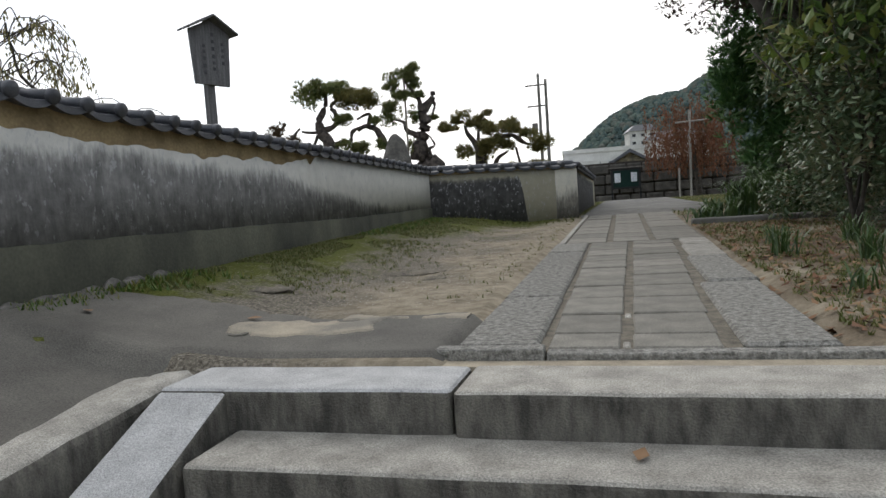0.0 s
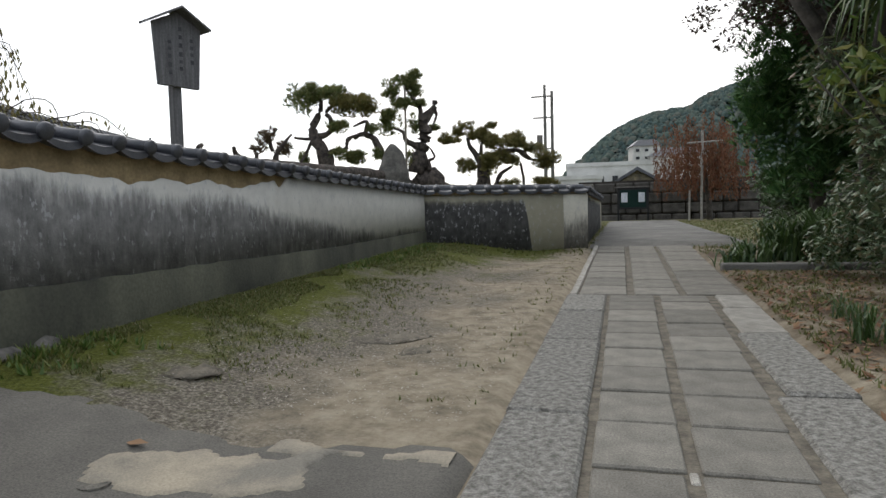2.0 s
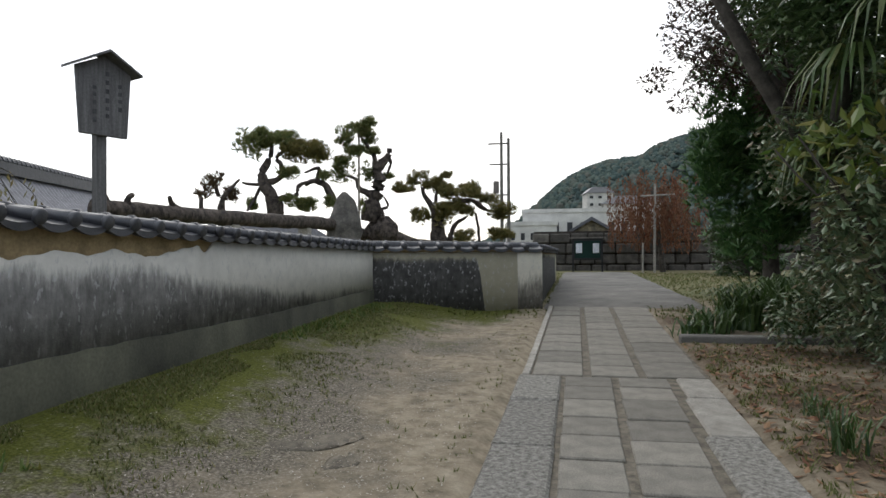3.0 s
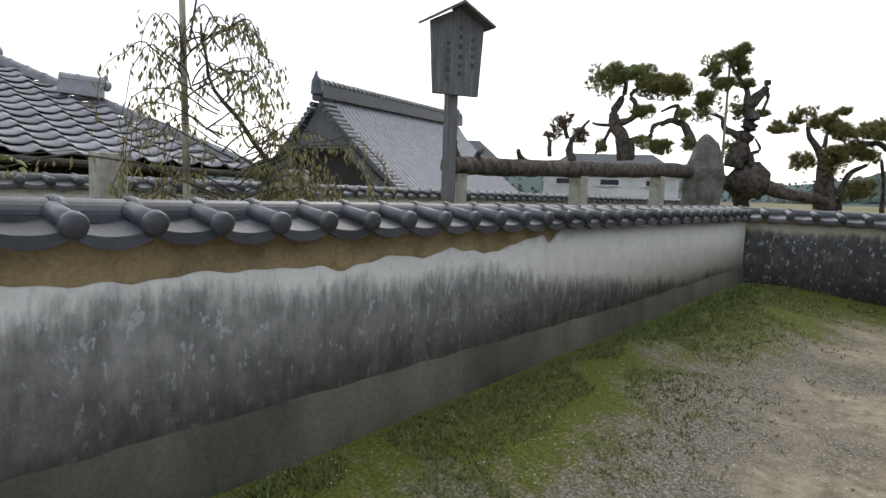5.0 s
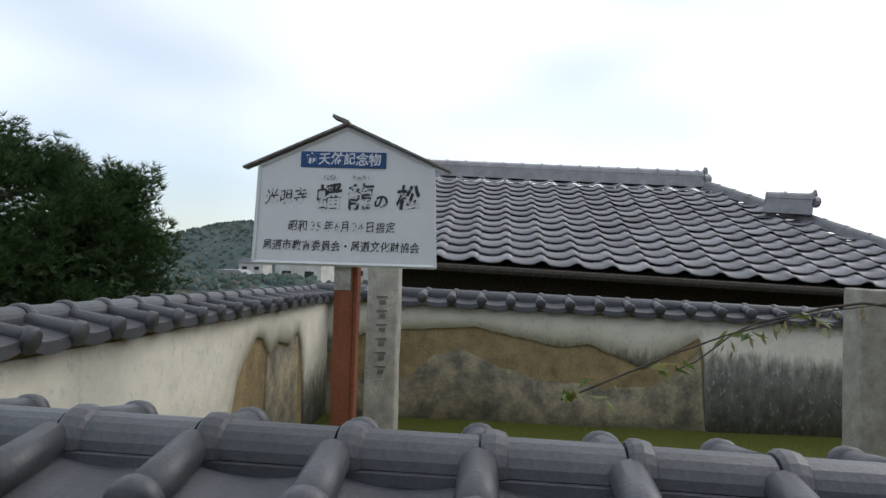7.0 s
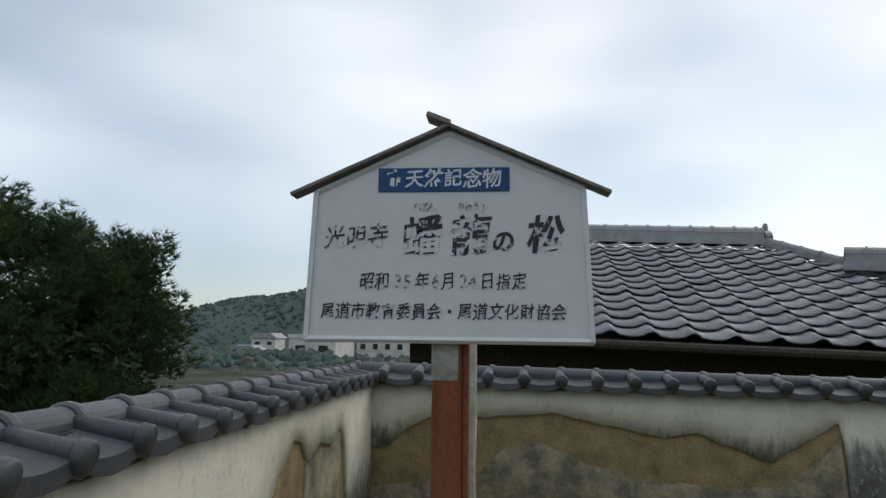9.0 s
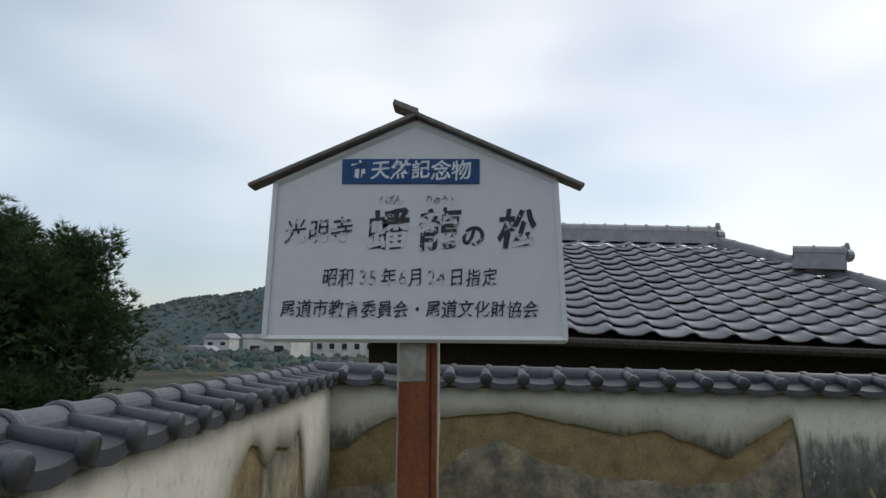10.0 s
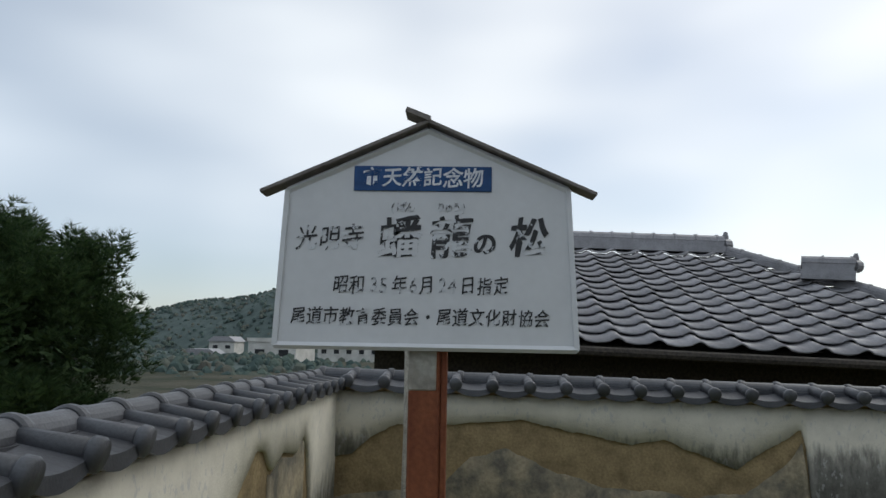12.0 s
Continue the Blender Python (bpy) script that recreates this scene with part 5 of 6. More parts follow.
def limb(parent, pts, r0, r1, mat=None, name="limb", seed=0, sides=8, wiggle=0.05):
    rg = random.Random(seed)
    p = smooth_path([Vector(q) + Vector((rg.uniform(-wiggle, wiggle), rg.uniform(-wiggle, wiggle), 0)) for q in pts], 4)
    p = [q + noise.noise_vector(q * 5) * wiggle * 0.6 for q in p]
    return part(name, tube(bmesh.new(), p, [r0 + (r1 - r0) * k / (len(p) - 1) for k in range(len(p))], sides, 0.14, seed), mat or M_BARK, parent, smooth=True)


# the trained pine: one long level trunk, and twisted heads over it
pine_m = pose(-6.4, 19.0, 0, 0, 0, 20)
pine = holder("trained_pine", pine_m, label="old trained pine, long level trunk on props, twisted heads", category="tree")
inv = pine_m.inverted()
log_pts = [inv @ Vector(q) for q in ((-6.2, 9.35, 1.80), (-6.22, 10.6, 1.815), (-6.27, 11.8, 1.835), (-6.33, 13.5, 1.875), (-6.36, 15.5, 1.93), (-6.38, 17.4, 1.98), (-6.3, 19.0, 1.9), (-5.9, 20.2, 1.5), (-5.8, 20.6, 0.2))]
trunk = part("trunk", tube(bmesh.new(), smooth_path(log_pts, 6), [0.115 + 0.0014 * k for k in range(49)], 12, 0.1, 3), M_BARK, pine, "thick brown trunk trained level over the garden", True)
for q, d in (((-6.22, 9.55, 1.88), (0.02, -0.1, 0.22)), ((-6.24, 11.15, 1.9), (-0.05, -0.22, 0.16)), ((-6.2, 9.9, 1.88), (0.1, 0.1, 0.14))):
    a = inv @ Vector(q)
    limb(pine, [a, a + Vector(d) * 0.6, a + Vector(d)], 0.05, 0.03, name="stub")
limb(pine, [(-1.82, 0.0, 2.24), (-1.87, 0.0, 2.75), (-2.1, 0.0, 3.1), (-2.14, 0.0, 3.44), (-1.94, 0.0, 3.74), (-1.91, 0.0, 4.12)], 0.2, 0.05, seed=0, wiggle=0.05)
limb(pine, [(-2.1, 0.0, 3.1), (-1.69, 0.0, 3.28), (-1.63, 0.0, 3.62), (-1.78, 0.0, 3.82), (-1.45, 0.0, 4.01)], 0.09, 0.04, seed=1, wiggle=0.05)
limb(pine, [(-2.1, 0.0, 3.08), (-2.42, 0.0, 3.1), (-2.67, 0.0, 3.13)], 0.05, 0.03, seed=2, wiggle=0.05)
limb(pine, [(-2.13, 0.0, 3.02), (-2.3, 0.0, 2.75), (-2.53, 0.0, 2.39)], 0.05, 0.03, seed=3, wiggle=0.05)
limb(pine, [(-1.62, 0.0, 2.29), (-1.64, 0.0, 2.71), (-1.23, 0.0, 2.79), (-1.2, 0.0, 3.09), (-0.79, 0.0, 3.18)], 0.1, 0.045, seed=4, wiggle=0.05)
limb(pine, [(-0.25, 0.2, 2.56), (-0.37, 0.2, 2.84), (-0.53, 0.2, 3.12), (-0.76, 0.2, 3.22), (-1.07, 0.2, 3.11)], 0.14, 0.05, seed=5, wiggle=0.05)
limb(pine, [(-0.72, 0.2, 3.22), (-0.66, 0.2, 3.56), (-0.98, 0.2, 3.44)], 0.07, 0.03, seed=6, wiggle=0.05)
limb(pine, [(0.73, 0.5, 2.13), (0.86, 0.5, 2.82), (1.02, 0.5, 3.27), (0.98, 0.5, 3.58), (1.29, 0.5, 3.95), (1.33, 0.5, 4.18)], 0.26, 0.07, seed=7, wiggle=0.05)
limb(pine, [(1.29, 0.5, 3.93), (1.37, 0.5, 3.76), (1.26, 0.5, 3.48)], 0.06, 0.03, seed=8, wiggle=0.05)
limb(pine, [(0.88, 0.5, 3.54), (0.9, 0.5, 3.99), (0.7, 0.5, 4.29), (0.45, 0.5, 4.5)], 0.09, 0.03, seed=9, wiggle=0.05)
limb(pine, [(0.82, 0.5, 2.84), (0.44, 0.5, 3.05), (0.32, 0.5, 3.32), (0.1, 0.5, 3.4)], 0.1, 0.03, seed=10, wiggle=0.05)
limb(pine, [(1.1, 0.3, 2.17), (1.04, 0.3, 2.47), (1.23, 0.3, 2.54), (1.16, 0.3, 2.82)], 0.06, 0.025, seed=11, wiggle=0.05)
limb(pine, [(-2.99, -0.6, 2.16), (-3.09, -0.6, 2.52), (-2.87, -0.6, 2.82), (-2.6, -0.6, 3.14)], 0.11, 0.03, seed=12, wiggle=0.05)
limb(pine, [(-3.11, -0.6, 2.71), (-3.22, -0.6, 3.09), (-2.95, -0.6, 3.29)], 0.06, 0.025, seed=13, wiggle=0.05)
limb(pine, [(-3.48, -0.8, 2.25), (-3.56, -0.8, 2.68)], 0.06, 0.05, seed=14, wiggle=0.05)
limb(pine, [(1.15, 0.4, 1.76), (1.81, 0.4, 1.55), (2.66, 0.4, 1.42)], 0.2, 0.1, seed=15, wiggle=0.05)
bm = bmesh.new()
bmesh.ops.create_icosphere(bm, subdivisions=3, radius=1.0)
for v in bm.verts:
    v.co = Vector((v.co.x * 0.42, v.co.y * 0.45, v.co.z * 0.42)) + noise.noise_vector(v.co * 2.2) * 0.2
part("root_burr", bm, M_BARK, pine, "swollen burr at the foot of the trunk", True, pose(1.11, 0.5, 1.83))
needles("needles", [(-2.41, -0.25, 4.09, 0.31, 0.27, 0.3), (-1.76, -0.07, 4.31, 0.46, 0.39, 0.24), (-2.1, 0.12, 4.24, 0.27, 0.24, 0.22), (-1.43, -0.2, 3.36, 0.27, 0.24, 0.15), (-0.46, -0.01, 3.31, 0.12, 0.12, 0.11), (-1.11, 0.18, 2.56, 0.34, 0.3, 0.15), (-1.49, -0.14, 2.64, 0.16, 0.15, 0.11), (-0.36, 0.04, 2.64, 0.12, 0.12, 0.15), (-2.49, 0.23, 2.56, 0.16, 0.15, 0.15)], 620, 0.15, 0.011, M_NEEDLE, pine, 5, "green needle pads")
needles("needles", [(0.37, 0.25, 4.66, 0.42, 0.36, 0.22), (0.06, 0.43, 4.34, 0.23, 0.21, 0.18), (0.74, 0.62, 4.47, 0.23, 0.21, 0.18), (0.39, 0.3, 4.08, 0.31, 0.27, 0.15), (0.86, 0.49, 4.1, 0.19, 0.18, 0.11), (0.01, 0.68, 3.53, 0.31, 0.27, 0.34), (-0.1, 0.36, 3.75, 0.16, 0.15, 0.15), (0.63, 0.54, 3.52, 0.19, 0.18, 0.26), (1.27, 0.73, 3.4, 0.12, 0.12, 0.1), (0.66, 0.42, 2.49, 0.19, 0.18, 0.3)], 620, 0.15, 0.011, M_NEEDLE, pine, 15, "green needle pads at the top")
needles("needles", [(-1.03, -0.15, 3.95, 0.53, 0.45, 0.32), (-0.55, 0.04, 3.98, 0.27, 0.24, 0.24), (-1.3, 0.22, 4.07, 0.27, 0.24, 0.22)], 620, 0.15, 0.011, M_NEEDLE_OLIVE, pine, 6, "olive needle pads")
needles("needles", [(-3.21, -0.85, 3.1, 0.23, 0.21, 0.2), (-3.53, -0.67, 2.83, 0.19, 0.18, 0.18), (-2.85, -0.48, 2.75, 0.23, 0.21, 0.18)], 420, 0.13, 0.01, M_BRONZE, pine, 7, "sparse bronze needles")
prop = part("prop", tube(bmesh.new(), [(0.42, 0.3, 0.3), (0.44, 0.3, 4.85)], 0.03, 8), M_BAMBOO, None, at=pine_m)
tagged(prop, "upright bamboo prop tied to the pine", "prop")

pine2 = holder("garden_pine", pine_m, label="smaller garden pine with layered green pads", category="tree")
limb(pine2, [(2.6, 0.6, 1.17), (2.63, 0.6, 1.63), (2.63, 0.6, 2.15), (2.5, 0.6, 2.6), (2.24, 0.6, 2.86), (2.16, 0.6, 3.12)], 0.16, 0.045, seed=30, wiggle=0.05)
limb(pine2, [(2.84, 0.6, 1.18), (2.81, 0.6, 1.63), (2.77, 0.6, 2.15), (3.06, 0.6, 2.56), (3.34, 0.6, 2.68), (3.68, 0.6, 2.75), (4.07, 0.6, 2.46)], 0.15, 0.04, seed=31, wiggle=0.05)
limb(pine2, [(2.64, 0.6, 2.64), (2.66, 0.6, 2.97), (2.89, 0.6, 3.14)], 0.06, 0.03, seed=32, wiggle=0.05)
limb(pine2, [(2.97, 0.7, 1.18), (2.99, 0.7, 1.52), (3.14, 0.7, 2.01), (3.48, 0.7, 2.27)], 0.12, 0.04, seed=33, wiggle=0.05)
limb(pine2, [(3.7, 0.7, 2.74), (3.99, 0.7, 2.5), (4.63, 0.7, 2.43)], 0.05, 0.025, seed=34, wiggle=0.05)
limb(pine2, [(3.95, 0.9, 1.19), (3.91, 0.9, 1.8), (3.87, 0.9, 2.4)], 0.05, 0.035, seed=35, wiggle=0.05)
needles("needles", [(1.71, 0.35, 3.04, 0.26, 0.23, 0.11), (2.11, 0.53, 3.36, 0.27, 0.24, 0.21), (2.56, 0.72, 3.21, 0.31, 0.27, 0.17), (2.85, 0.4, 3.39, 0.16, 0.15, 0.1), (3.27, 0.59, 2.99, 0.57, 0.48, 0.28), (3.6, 0.78, 3.06, 0.27, 0.24, 0.21), (2.22, 0.46, 2.27, 0.27, 0.24, 0.21)], 620, 0.15, 0.011, M_NEEDLE_OLIVE, pine2, 8, "yellow-green needle pads")
needles("needles", [(2.97, 0.45, 2.35, 0.42, 0.36, 0.28), (3.3, 0.64, 2.53, 0.34, 0.3, 0.23), (4.21, 0.82, 2.71, 0.27, 0.24, 0.21), (4.49, 0.5, 2.36, 0.38, 0.33, 0.21), (3.47, 0.69, 1.64, 0.34, 0.3, 0.23), (4.58, 0.88, 1.76, 0.42, 0.36, 0.17)], 620, 0.15, 0.011, M_NEEDLE_OLIVE, pine2, 18, "yellow-green needle pads low down")

# round pine beyond the south wall
pine3 = holder("round_pine", pose(-13.2, -6.25, -0.05), label="dense green round-headed pine beyond the wall", category="tree")
limb(pine3, [(0, 0, -0.2), (0.1, 0, 1.5), (-0.1, 0.1, 3.6)], 0.24, 0.07, name="trunk", seed=50)
for k in range(11):
    a = k * 2.4
    limb(pine3, [(0, 0, 0.9 + 0.2 * k), (1.3 * math.cos(a), 1.3 * math.sin(a), 1.4 + 0.2 * k), (2.6 * math.cos(a), 2.6 * math.sin(a), 1.3 + 0.2 * k)], 0.07, 0.02, seed=60 + k)
rg = random.Random(3)
cl = []
for k in range(150):
    p, u = in_ellipsoid(rg, (0, 0, 1.5), (3.15, 3.15, 2.4), 0.82)
    if p.z > 0.2:
        cl.append((p.x, p.y, p.z, 0.62, 0.62, 0.5))
needles("needles", cl, 190, 0.15, 0.012, M_NEEDLE_DARK, pine3, 9, "dark green needles")
leaves("inner_foliage", [(0, 0, 1.5, 2.8, 2.8, 2.05)], 16000, 0.22, M_NEEDLE_DARK, pine3, 10, hollow=0.0, narrow=0.45)

# weeping tree tied to a bamboo pole
weep = holder("weeping_tree", pose(-6.04, 5.90, 0.2, 0, 0, 57), label="thin weeping tree with sparse dull olive leaves beside a bamboo pole", category="tree")
tw = [([(0.42, 0.1, 0), (0.48, 0.1, 0.9), (0.62, 0.05, 1.35), (0.45, 0, 1.75), (0.1, -0.05, 2.1), (0.0, -0.05, 2.6)], 0.036, 0.012)]
rg = random.Random(17)
ends = []
for k in range(84):
    z0 = 0.75 + 1.9 * rg.random() ** 1.5
    s = rg.choice((-1, 1, 1))
    reach = rg.uniform(0.3, 0.95) * (1.0 if z0 < 1.9 else 0.6) * (0.75 if s < 0 else 1.0)
    y = rg.uniform(-0.6, 0.6)
    x0 = (0.35 if z0 < 1.7 else 0.05) + rg.uniform(-0.2, 0.2)
    drop = rg.uniform(0.2, 1.1)
    tw.append(([(x0, 0, z0), (x0 + s * reach * 0.5, y * 0.5, z0 + 0.18), (x0 + s * reach * 0.9, y, z0 + rg.uniform(-0.05, 0.3)), (x0 + s * reach * 1.15, y * 1.2, z0 - drop * 0.25 + rg.uniform(-0.1, 0.15)), (x0 + s * reach * 1.25, y * 1.3, max(0.1, z0 - drop * 0.75))], 0.008, 0.0018))
tw.append(([(0.02, 0, 2.5), (0.03, 0, 3.2), (0.18, 0, 3.6), (0.2, 0, 3.95), (0.12, 0, 4.2)], 0.01, 0.005))
tw.append(([(0.3, 0, 1.2), (-0.6, -0.4, 1.5), (-1.3, -0.6, 1.35), (-1.8, -0.8, 1.05)], 0.01, 0.005))
vs, fs = [], []
for k, (pts, r0, r1) in enumerate(tw):
    limb(weep, pts, r0, r1, M_LIMB, "limb" if k else "trunk", 80 + k, 5, 0.06)
    if k == 0:
        continue
    sp = smooth_path(pts, 10)
    for p in sp[6:]:
        for _ in range(2 if p.z < 1.5 else 1):
            a = rg.uniform(0, 6.3)
            d = Vector((math.cos(a) * 0.5, math.sin(a) * 0.5, -1)).normalized()
            s = Vector((math.sin(a), -math.cos(a), 0))
            z = rg.uniform(0.05, 0.095)
            q = p + Vector((rg.uniform(-0.05, 0.05), rg.uniform(-0.05, 0.05), rg.uniform(-0.06, 0.02)))
            i = len(vs)
            vs += [q, q + d * z * 0.5 + s * 0.012, q + d * z, q + d * z * 0.5 - s * 0.012]
            fs += [(i, i + 1, i + 2), (i, i + 2, i + 3)]
add("leaves", mesh_from("leaves", vs, fs, M_LEAF_DULL), weep, "narrow drooping olive leaves")
bm = bmesh.new()
for k in range(9):
    tube(bm, [(-0.05 - 0.008 * k, 0, 0.5 * k - 0.1), (-0.05 - 0.008 * (k + 1), 0, 0.5 * k + 0.385)], 0.034 - 0.0015 * k, 10)
    tube(bm, [(-0.05 - 0.008 * (k + 1), 0, 0.5 * k + 0.38), (-0.05 - 0.008 * (k + 1), 0, 0.5 * k + 0.4)], 0.038 - 0.0015 * k, 10)
bpole = part("bamboo_pole", bm, M_BAMBOO, None, smooth=True, at=pose(-6.04, 5.90, 0.15, 0, 0, 57))
tagged(bpole, "tall pale bamboo pole standing in the garden", "pole")
vine = holder("trailing_vine", pose(-5.27, 3.29, 0), label="thin trailing vine with broad green leaves", category="plant")
limb(vine, [(-0.02, -0.12, 1.24), (-0.08, 0.39, 1.46), (-0.15, 0.78, 1.59), (-0.22, 1.11, 1.67), (-0.30, 1.50, 1.73)], 0.005, 0.003, M_LIMB, "stem", 3, 5, 0.015)
leaves("leaves", [(0.0, 0.0, 1.30, 0.06, 0.12, 0.07), (-0.07, 0.33, 1.41, 0.06, 0.16, 0.06), (-0.14, 0.72, 1.55, 0.06, 0.16, 0.05), (-0.22, 1.11, 1.64, 0.06, 0.14, 0.05)], 34, 0.085, M_LEAF_FRESH, vine, 4, narrow=0.6)

# trees and shrubs on the open side of the path
ev = holder("evergreen_tree", pose(2.5, 9.0, 0.15), label="spreading evergreen tree with dark glossy leaves over the path", category="tree")
limb(ev, [(0.35, 0.6, -0.1), (0.05, 0.6, 1.3), (-0.5, 0.6, 2.3), (-1.15, 0.6, 3.6), (-1.5, 0.6, 4.6)], 0.105, 0.06, M_LIMB, "trunk", 1)
limb(ev, [(-0.3, 0.3, 1.7), (-0.15, 0.1, 2.8), (-0.35, 0.0, 4.4)], 0.11, 0.06, M_LIMB, "limb", 2)
limb(ev, [(0.1, 0.3, 0.8), (0.6, -0.6, 2.0), (0.5, -1.4, 3.4)], 0.1, 0.05, M_LIMB, "limb", 3)
leaves("foliage", [(-0.2, 0.3, 4.7, 1.5, 1.8, 1.0), (0.2, -0.6, 4.3, 1.6, 2.0, 1.0), (-0.2, 0.9, 3.6, 0.9, 1.2, 0.9), (-0.4, -0.4, 3.3, 0.8, 0.9, 0.8), (0.0, -1.2, 3.4, 0.9, 0.9, 0.9), (-0.6, 0.5, 4.3, 0.9, 0.9, 0.8), (0.5, -1.0, 3.7, 1.3, 1.8, 1.3), (0.9, 0.4, 3.0, 1.1, 1.5, 1.5), (1.5, -2.2, 3.0, 1.2, 1.6, 1.8)], 50000, 0.10, M_LEAF, ev, 20, "dark glossy leaves")
leaves("foliage", [(-0.1, -0.1, 1.6, 0.95, 1.2, 0.95), (-0.05, -1.5, 1.5, 0.9, 1.1, 1.1), (0.25, -2.9, 1.6, 0.8, 1.1, 1.3), (0.4, -1.2, 2.4, 1.0, 1.5, 0.7), (0.0, 0.2, 2.2, 0.9, 1.0, 0.7)], 26000, 0.10, M_LEAF_GREY, ev, 21, "grey-green leaves with a few brown ones")
shrub = holder("shrub", pose(2.4, 8.75, 0.15), label="low dense grey-green shrub at the edge of the bed", category="shrub")
leaves("foliage", [(-0.05, 0.4, 0.6, 0.85, 0.9, 0.65), (0.2, -1.2, 0.6, 0.7, 1.1, 0.7)], 8000, 0.075, M_LEAF_GREY, shrub, 22)
limb(shrub, [(0, 0.3, -0.1), (0.1, 0.3, 0.5)], 0.04, 0.02, M_LIMB, "stem", 5)
limb(shrub, [(0.5, -1.1, -0.1), (0.4, -1.0, 0.6)], 0.04, 0.02, M_LIMB, "stem", 6)
big = holder("broadleaf_shrub", pose(2.05, 7.6, 0.1), label="shrub with large fresh green and yellowing leaves", category="shrub")
for k in range(7):
    a = k * 0.9
    limb(big, [(0.1, 0, 0), (0.1 + 0.2 * math.cos(a), 0.3 * math.sin(a), 1.0), (-0.2 + 0.5 * math.cos(a), 0.7 * math.sin(a), 1.9)], 0.02, 0.008, M_LIMB, "stem", 90 + k, 5)
leaves("foliage", [(-0.15, 0.6, 2.0, 0.5, 0.7, 0.55), (-0.1, -0.5, 1.9, 0.5, 0.8, 0.7), (0.25, -1.3, 2.3, 0.5, 0.7, 0.8)], 420, 0.19, M_LEAF_FRESH, big, 23, "large fresh leaves", 0.5, 0.4)

M_PALM = leaf_material("palm_strips", [(0.045, 0.088, 0.024), (0.07, 0.12, 0.034), (0.105, 0.15, 0.045), (0.15, 0.165, 0.06)], 0.45, 0.4, 0.3)
palm = holder("fan_palm", pose(2.62, 8.0, -0.55), label="fan palm with long drooping green leaf strips", category="palm")
limb(palm, [(0.6, 0, 0), (0.55, 0, 1.6), (0.5, 0, 2.9)], 0.1, 0.09, M_LIMB, "trunk", 7)
rg = random.Random(40)
for k, (ex, ey, ez) in enumerate(((-0.55, 0.1, 3.35), (-0.15, -0.8, 3.1), (-0.35, -0.4, 3.7), (0.2, 0.8, 3.4), (-0.5, 0.7, 2.75), (0.1, -1.4, 3.5))):
    limb(palm, [(0.5, 0, 2.8), ((0.5 + ex) / 2, ey / 2, (2.9 + ez) / 2 + 0.15), (ex, ey, ez)], 0.014, 0.01, M_STRAP, "stalk", k, 5, 0.01)
    vs, fs = [], []
    out = Vector((ex - 0.5, ey, 0)).normalized()
    side = Vector((-out.y, out.x, 0))
    for q in range(22):
        a = -1.5 + 3.0 * q / 21
        d = out * math.cos(a) + side * math.sin(a)
        n_l = rg.uniform(0.5, 0.66)
        w = side * math.cos(a) - out * math.sin(a)
        o = Vector((ex, ey, ez))
        p1 = o + d * n_l * 0.5 + Vector((0, 0, 0.03))
        p2 = o + d * n_l * 0.82 + Vector((0, 0, -0.16 - rg.uniform(0, 0.1)))
        p3 = o + d * n_l * 0.95 + Vector((0, 0, -0.42 - rg.uniform(0, 0.16)))
        i = len(vs)
        vs += [o - w * 0.006, o + w * 0.006, p1 + w * 0.018, p1 - w * 0.018, p2 + w * 0.014, p2 - w * 0.014, p3]
        fs += [(i, i + 1, i + 2, i + 3), (i + 3, i + 2, i + 4, i + 5), (i + 5, i + 4, i + 6)]
    add("fan_leaf", mesh_from("fan_leaf", vs, fs, M_PALM), palm)

conifer = holder("clipped_juniper", pose(2.95, 14.4, 0.3), label="dense dark green juniper with upswept sprays", category="tree")
limb(conifer, [(0.2, 0, -0.1), (0.1, 0, 2.0), (0, 0, 4.2)], 0.16, 0.05, M_LIMB, "trunk", 8)
rg = random.Random(5)
cl = []
for k in range(40):
    z = rg.uniform(1.3, 4.5)
    w = 1.15 * math.sin(math.pi * min(1.0, (z - 0.7) / 4.4)) ** 0.7
    a = rg.uniform(0, 6.3)
    cl.append((w * 0.8 * math.cos(a), w * 0.8 * math.sin(a), z, 0.42, 0.42, 0.62))
needles("sprays", cl, 120, 0.22, 0.016, leaf_material("juniper", [(0.028, 0.075, 0.021), (0.048, 0.115, 0.033), (0.075, 0.155, 0.045), (0.11, 0.19, 0.055)], 0.6, 0.3, 0.15), conifer, 41)
leaves("inner_foliage", [(0, 0, 2.8, 0.95, 0.95, 1.9)], 2500, 0.2, M_LEAF, conifer, 42, hollow=0.0)

purple = holder("purple_leaved_tree", pose(3.15, 13.0, 0.3), label="tree with sparse purple-brown leaves against the sky", category="tree")
limb(purple, [(0.3, 0, -0.1), (0.2, 0, 2.5), (-0.4, 0, 3.6), (-1.3, 0, 4.5)], 0.15, 0.04, M_LIMB, "trunk", 9)
for k in range(8):
    a = k * 0.8
    limb(purple, [(-0.1, 0, 2.5 + 0.15 * k), (-0.6 + 0.5 * math.cos(a), 0.7 * math.sin(a), 3.4 + 0.17 * k), (-0.9 + 1.1 * math.cos(a), 1.2 * math.sin(a), 3.7 + 0.2 * k)], 0.03, 0.008, M_LIMB, "limb", 100 + k, 5)
leaves("foliage", [(-1.45, 0, 3.85, 0.95, 1.2, 0.75), (-0.95, 0.2, 4.75, 1.1, 1.4, 0.95), (-0.1, 0.2, 3.8, 1.3, 1.3, 1.2), (0.2, 0.2, 5.4, 1.3, 1.3, 1.2)], 8500, 0.11, M_LEAF_PURPLE, purple, 43)

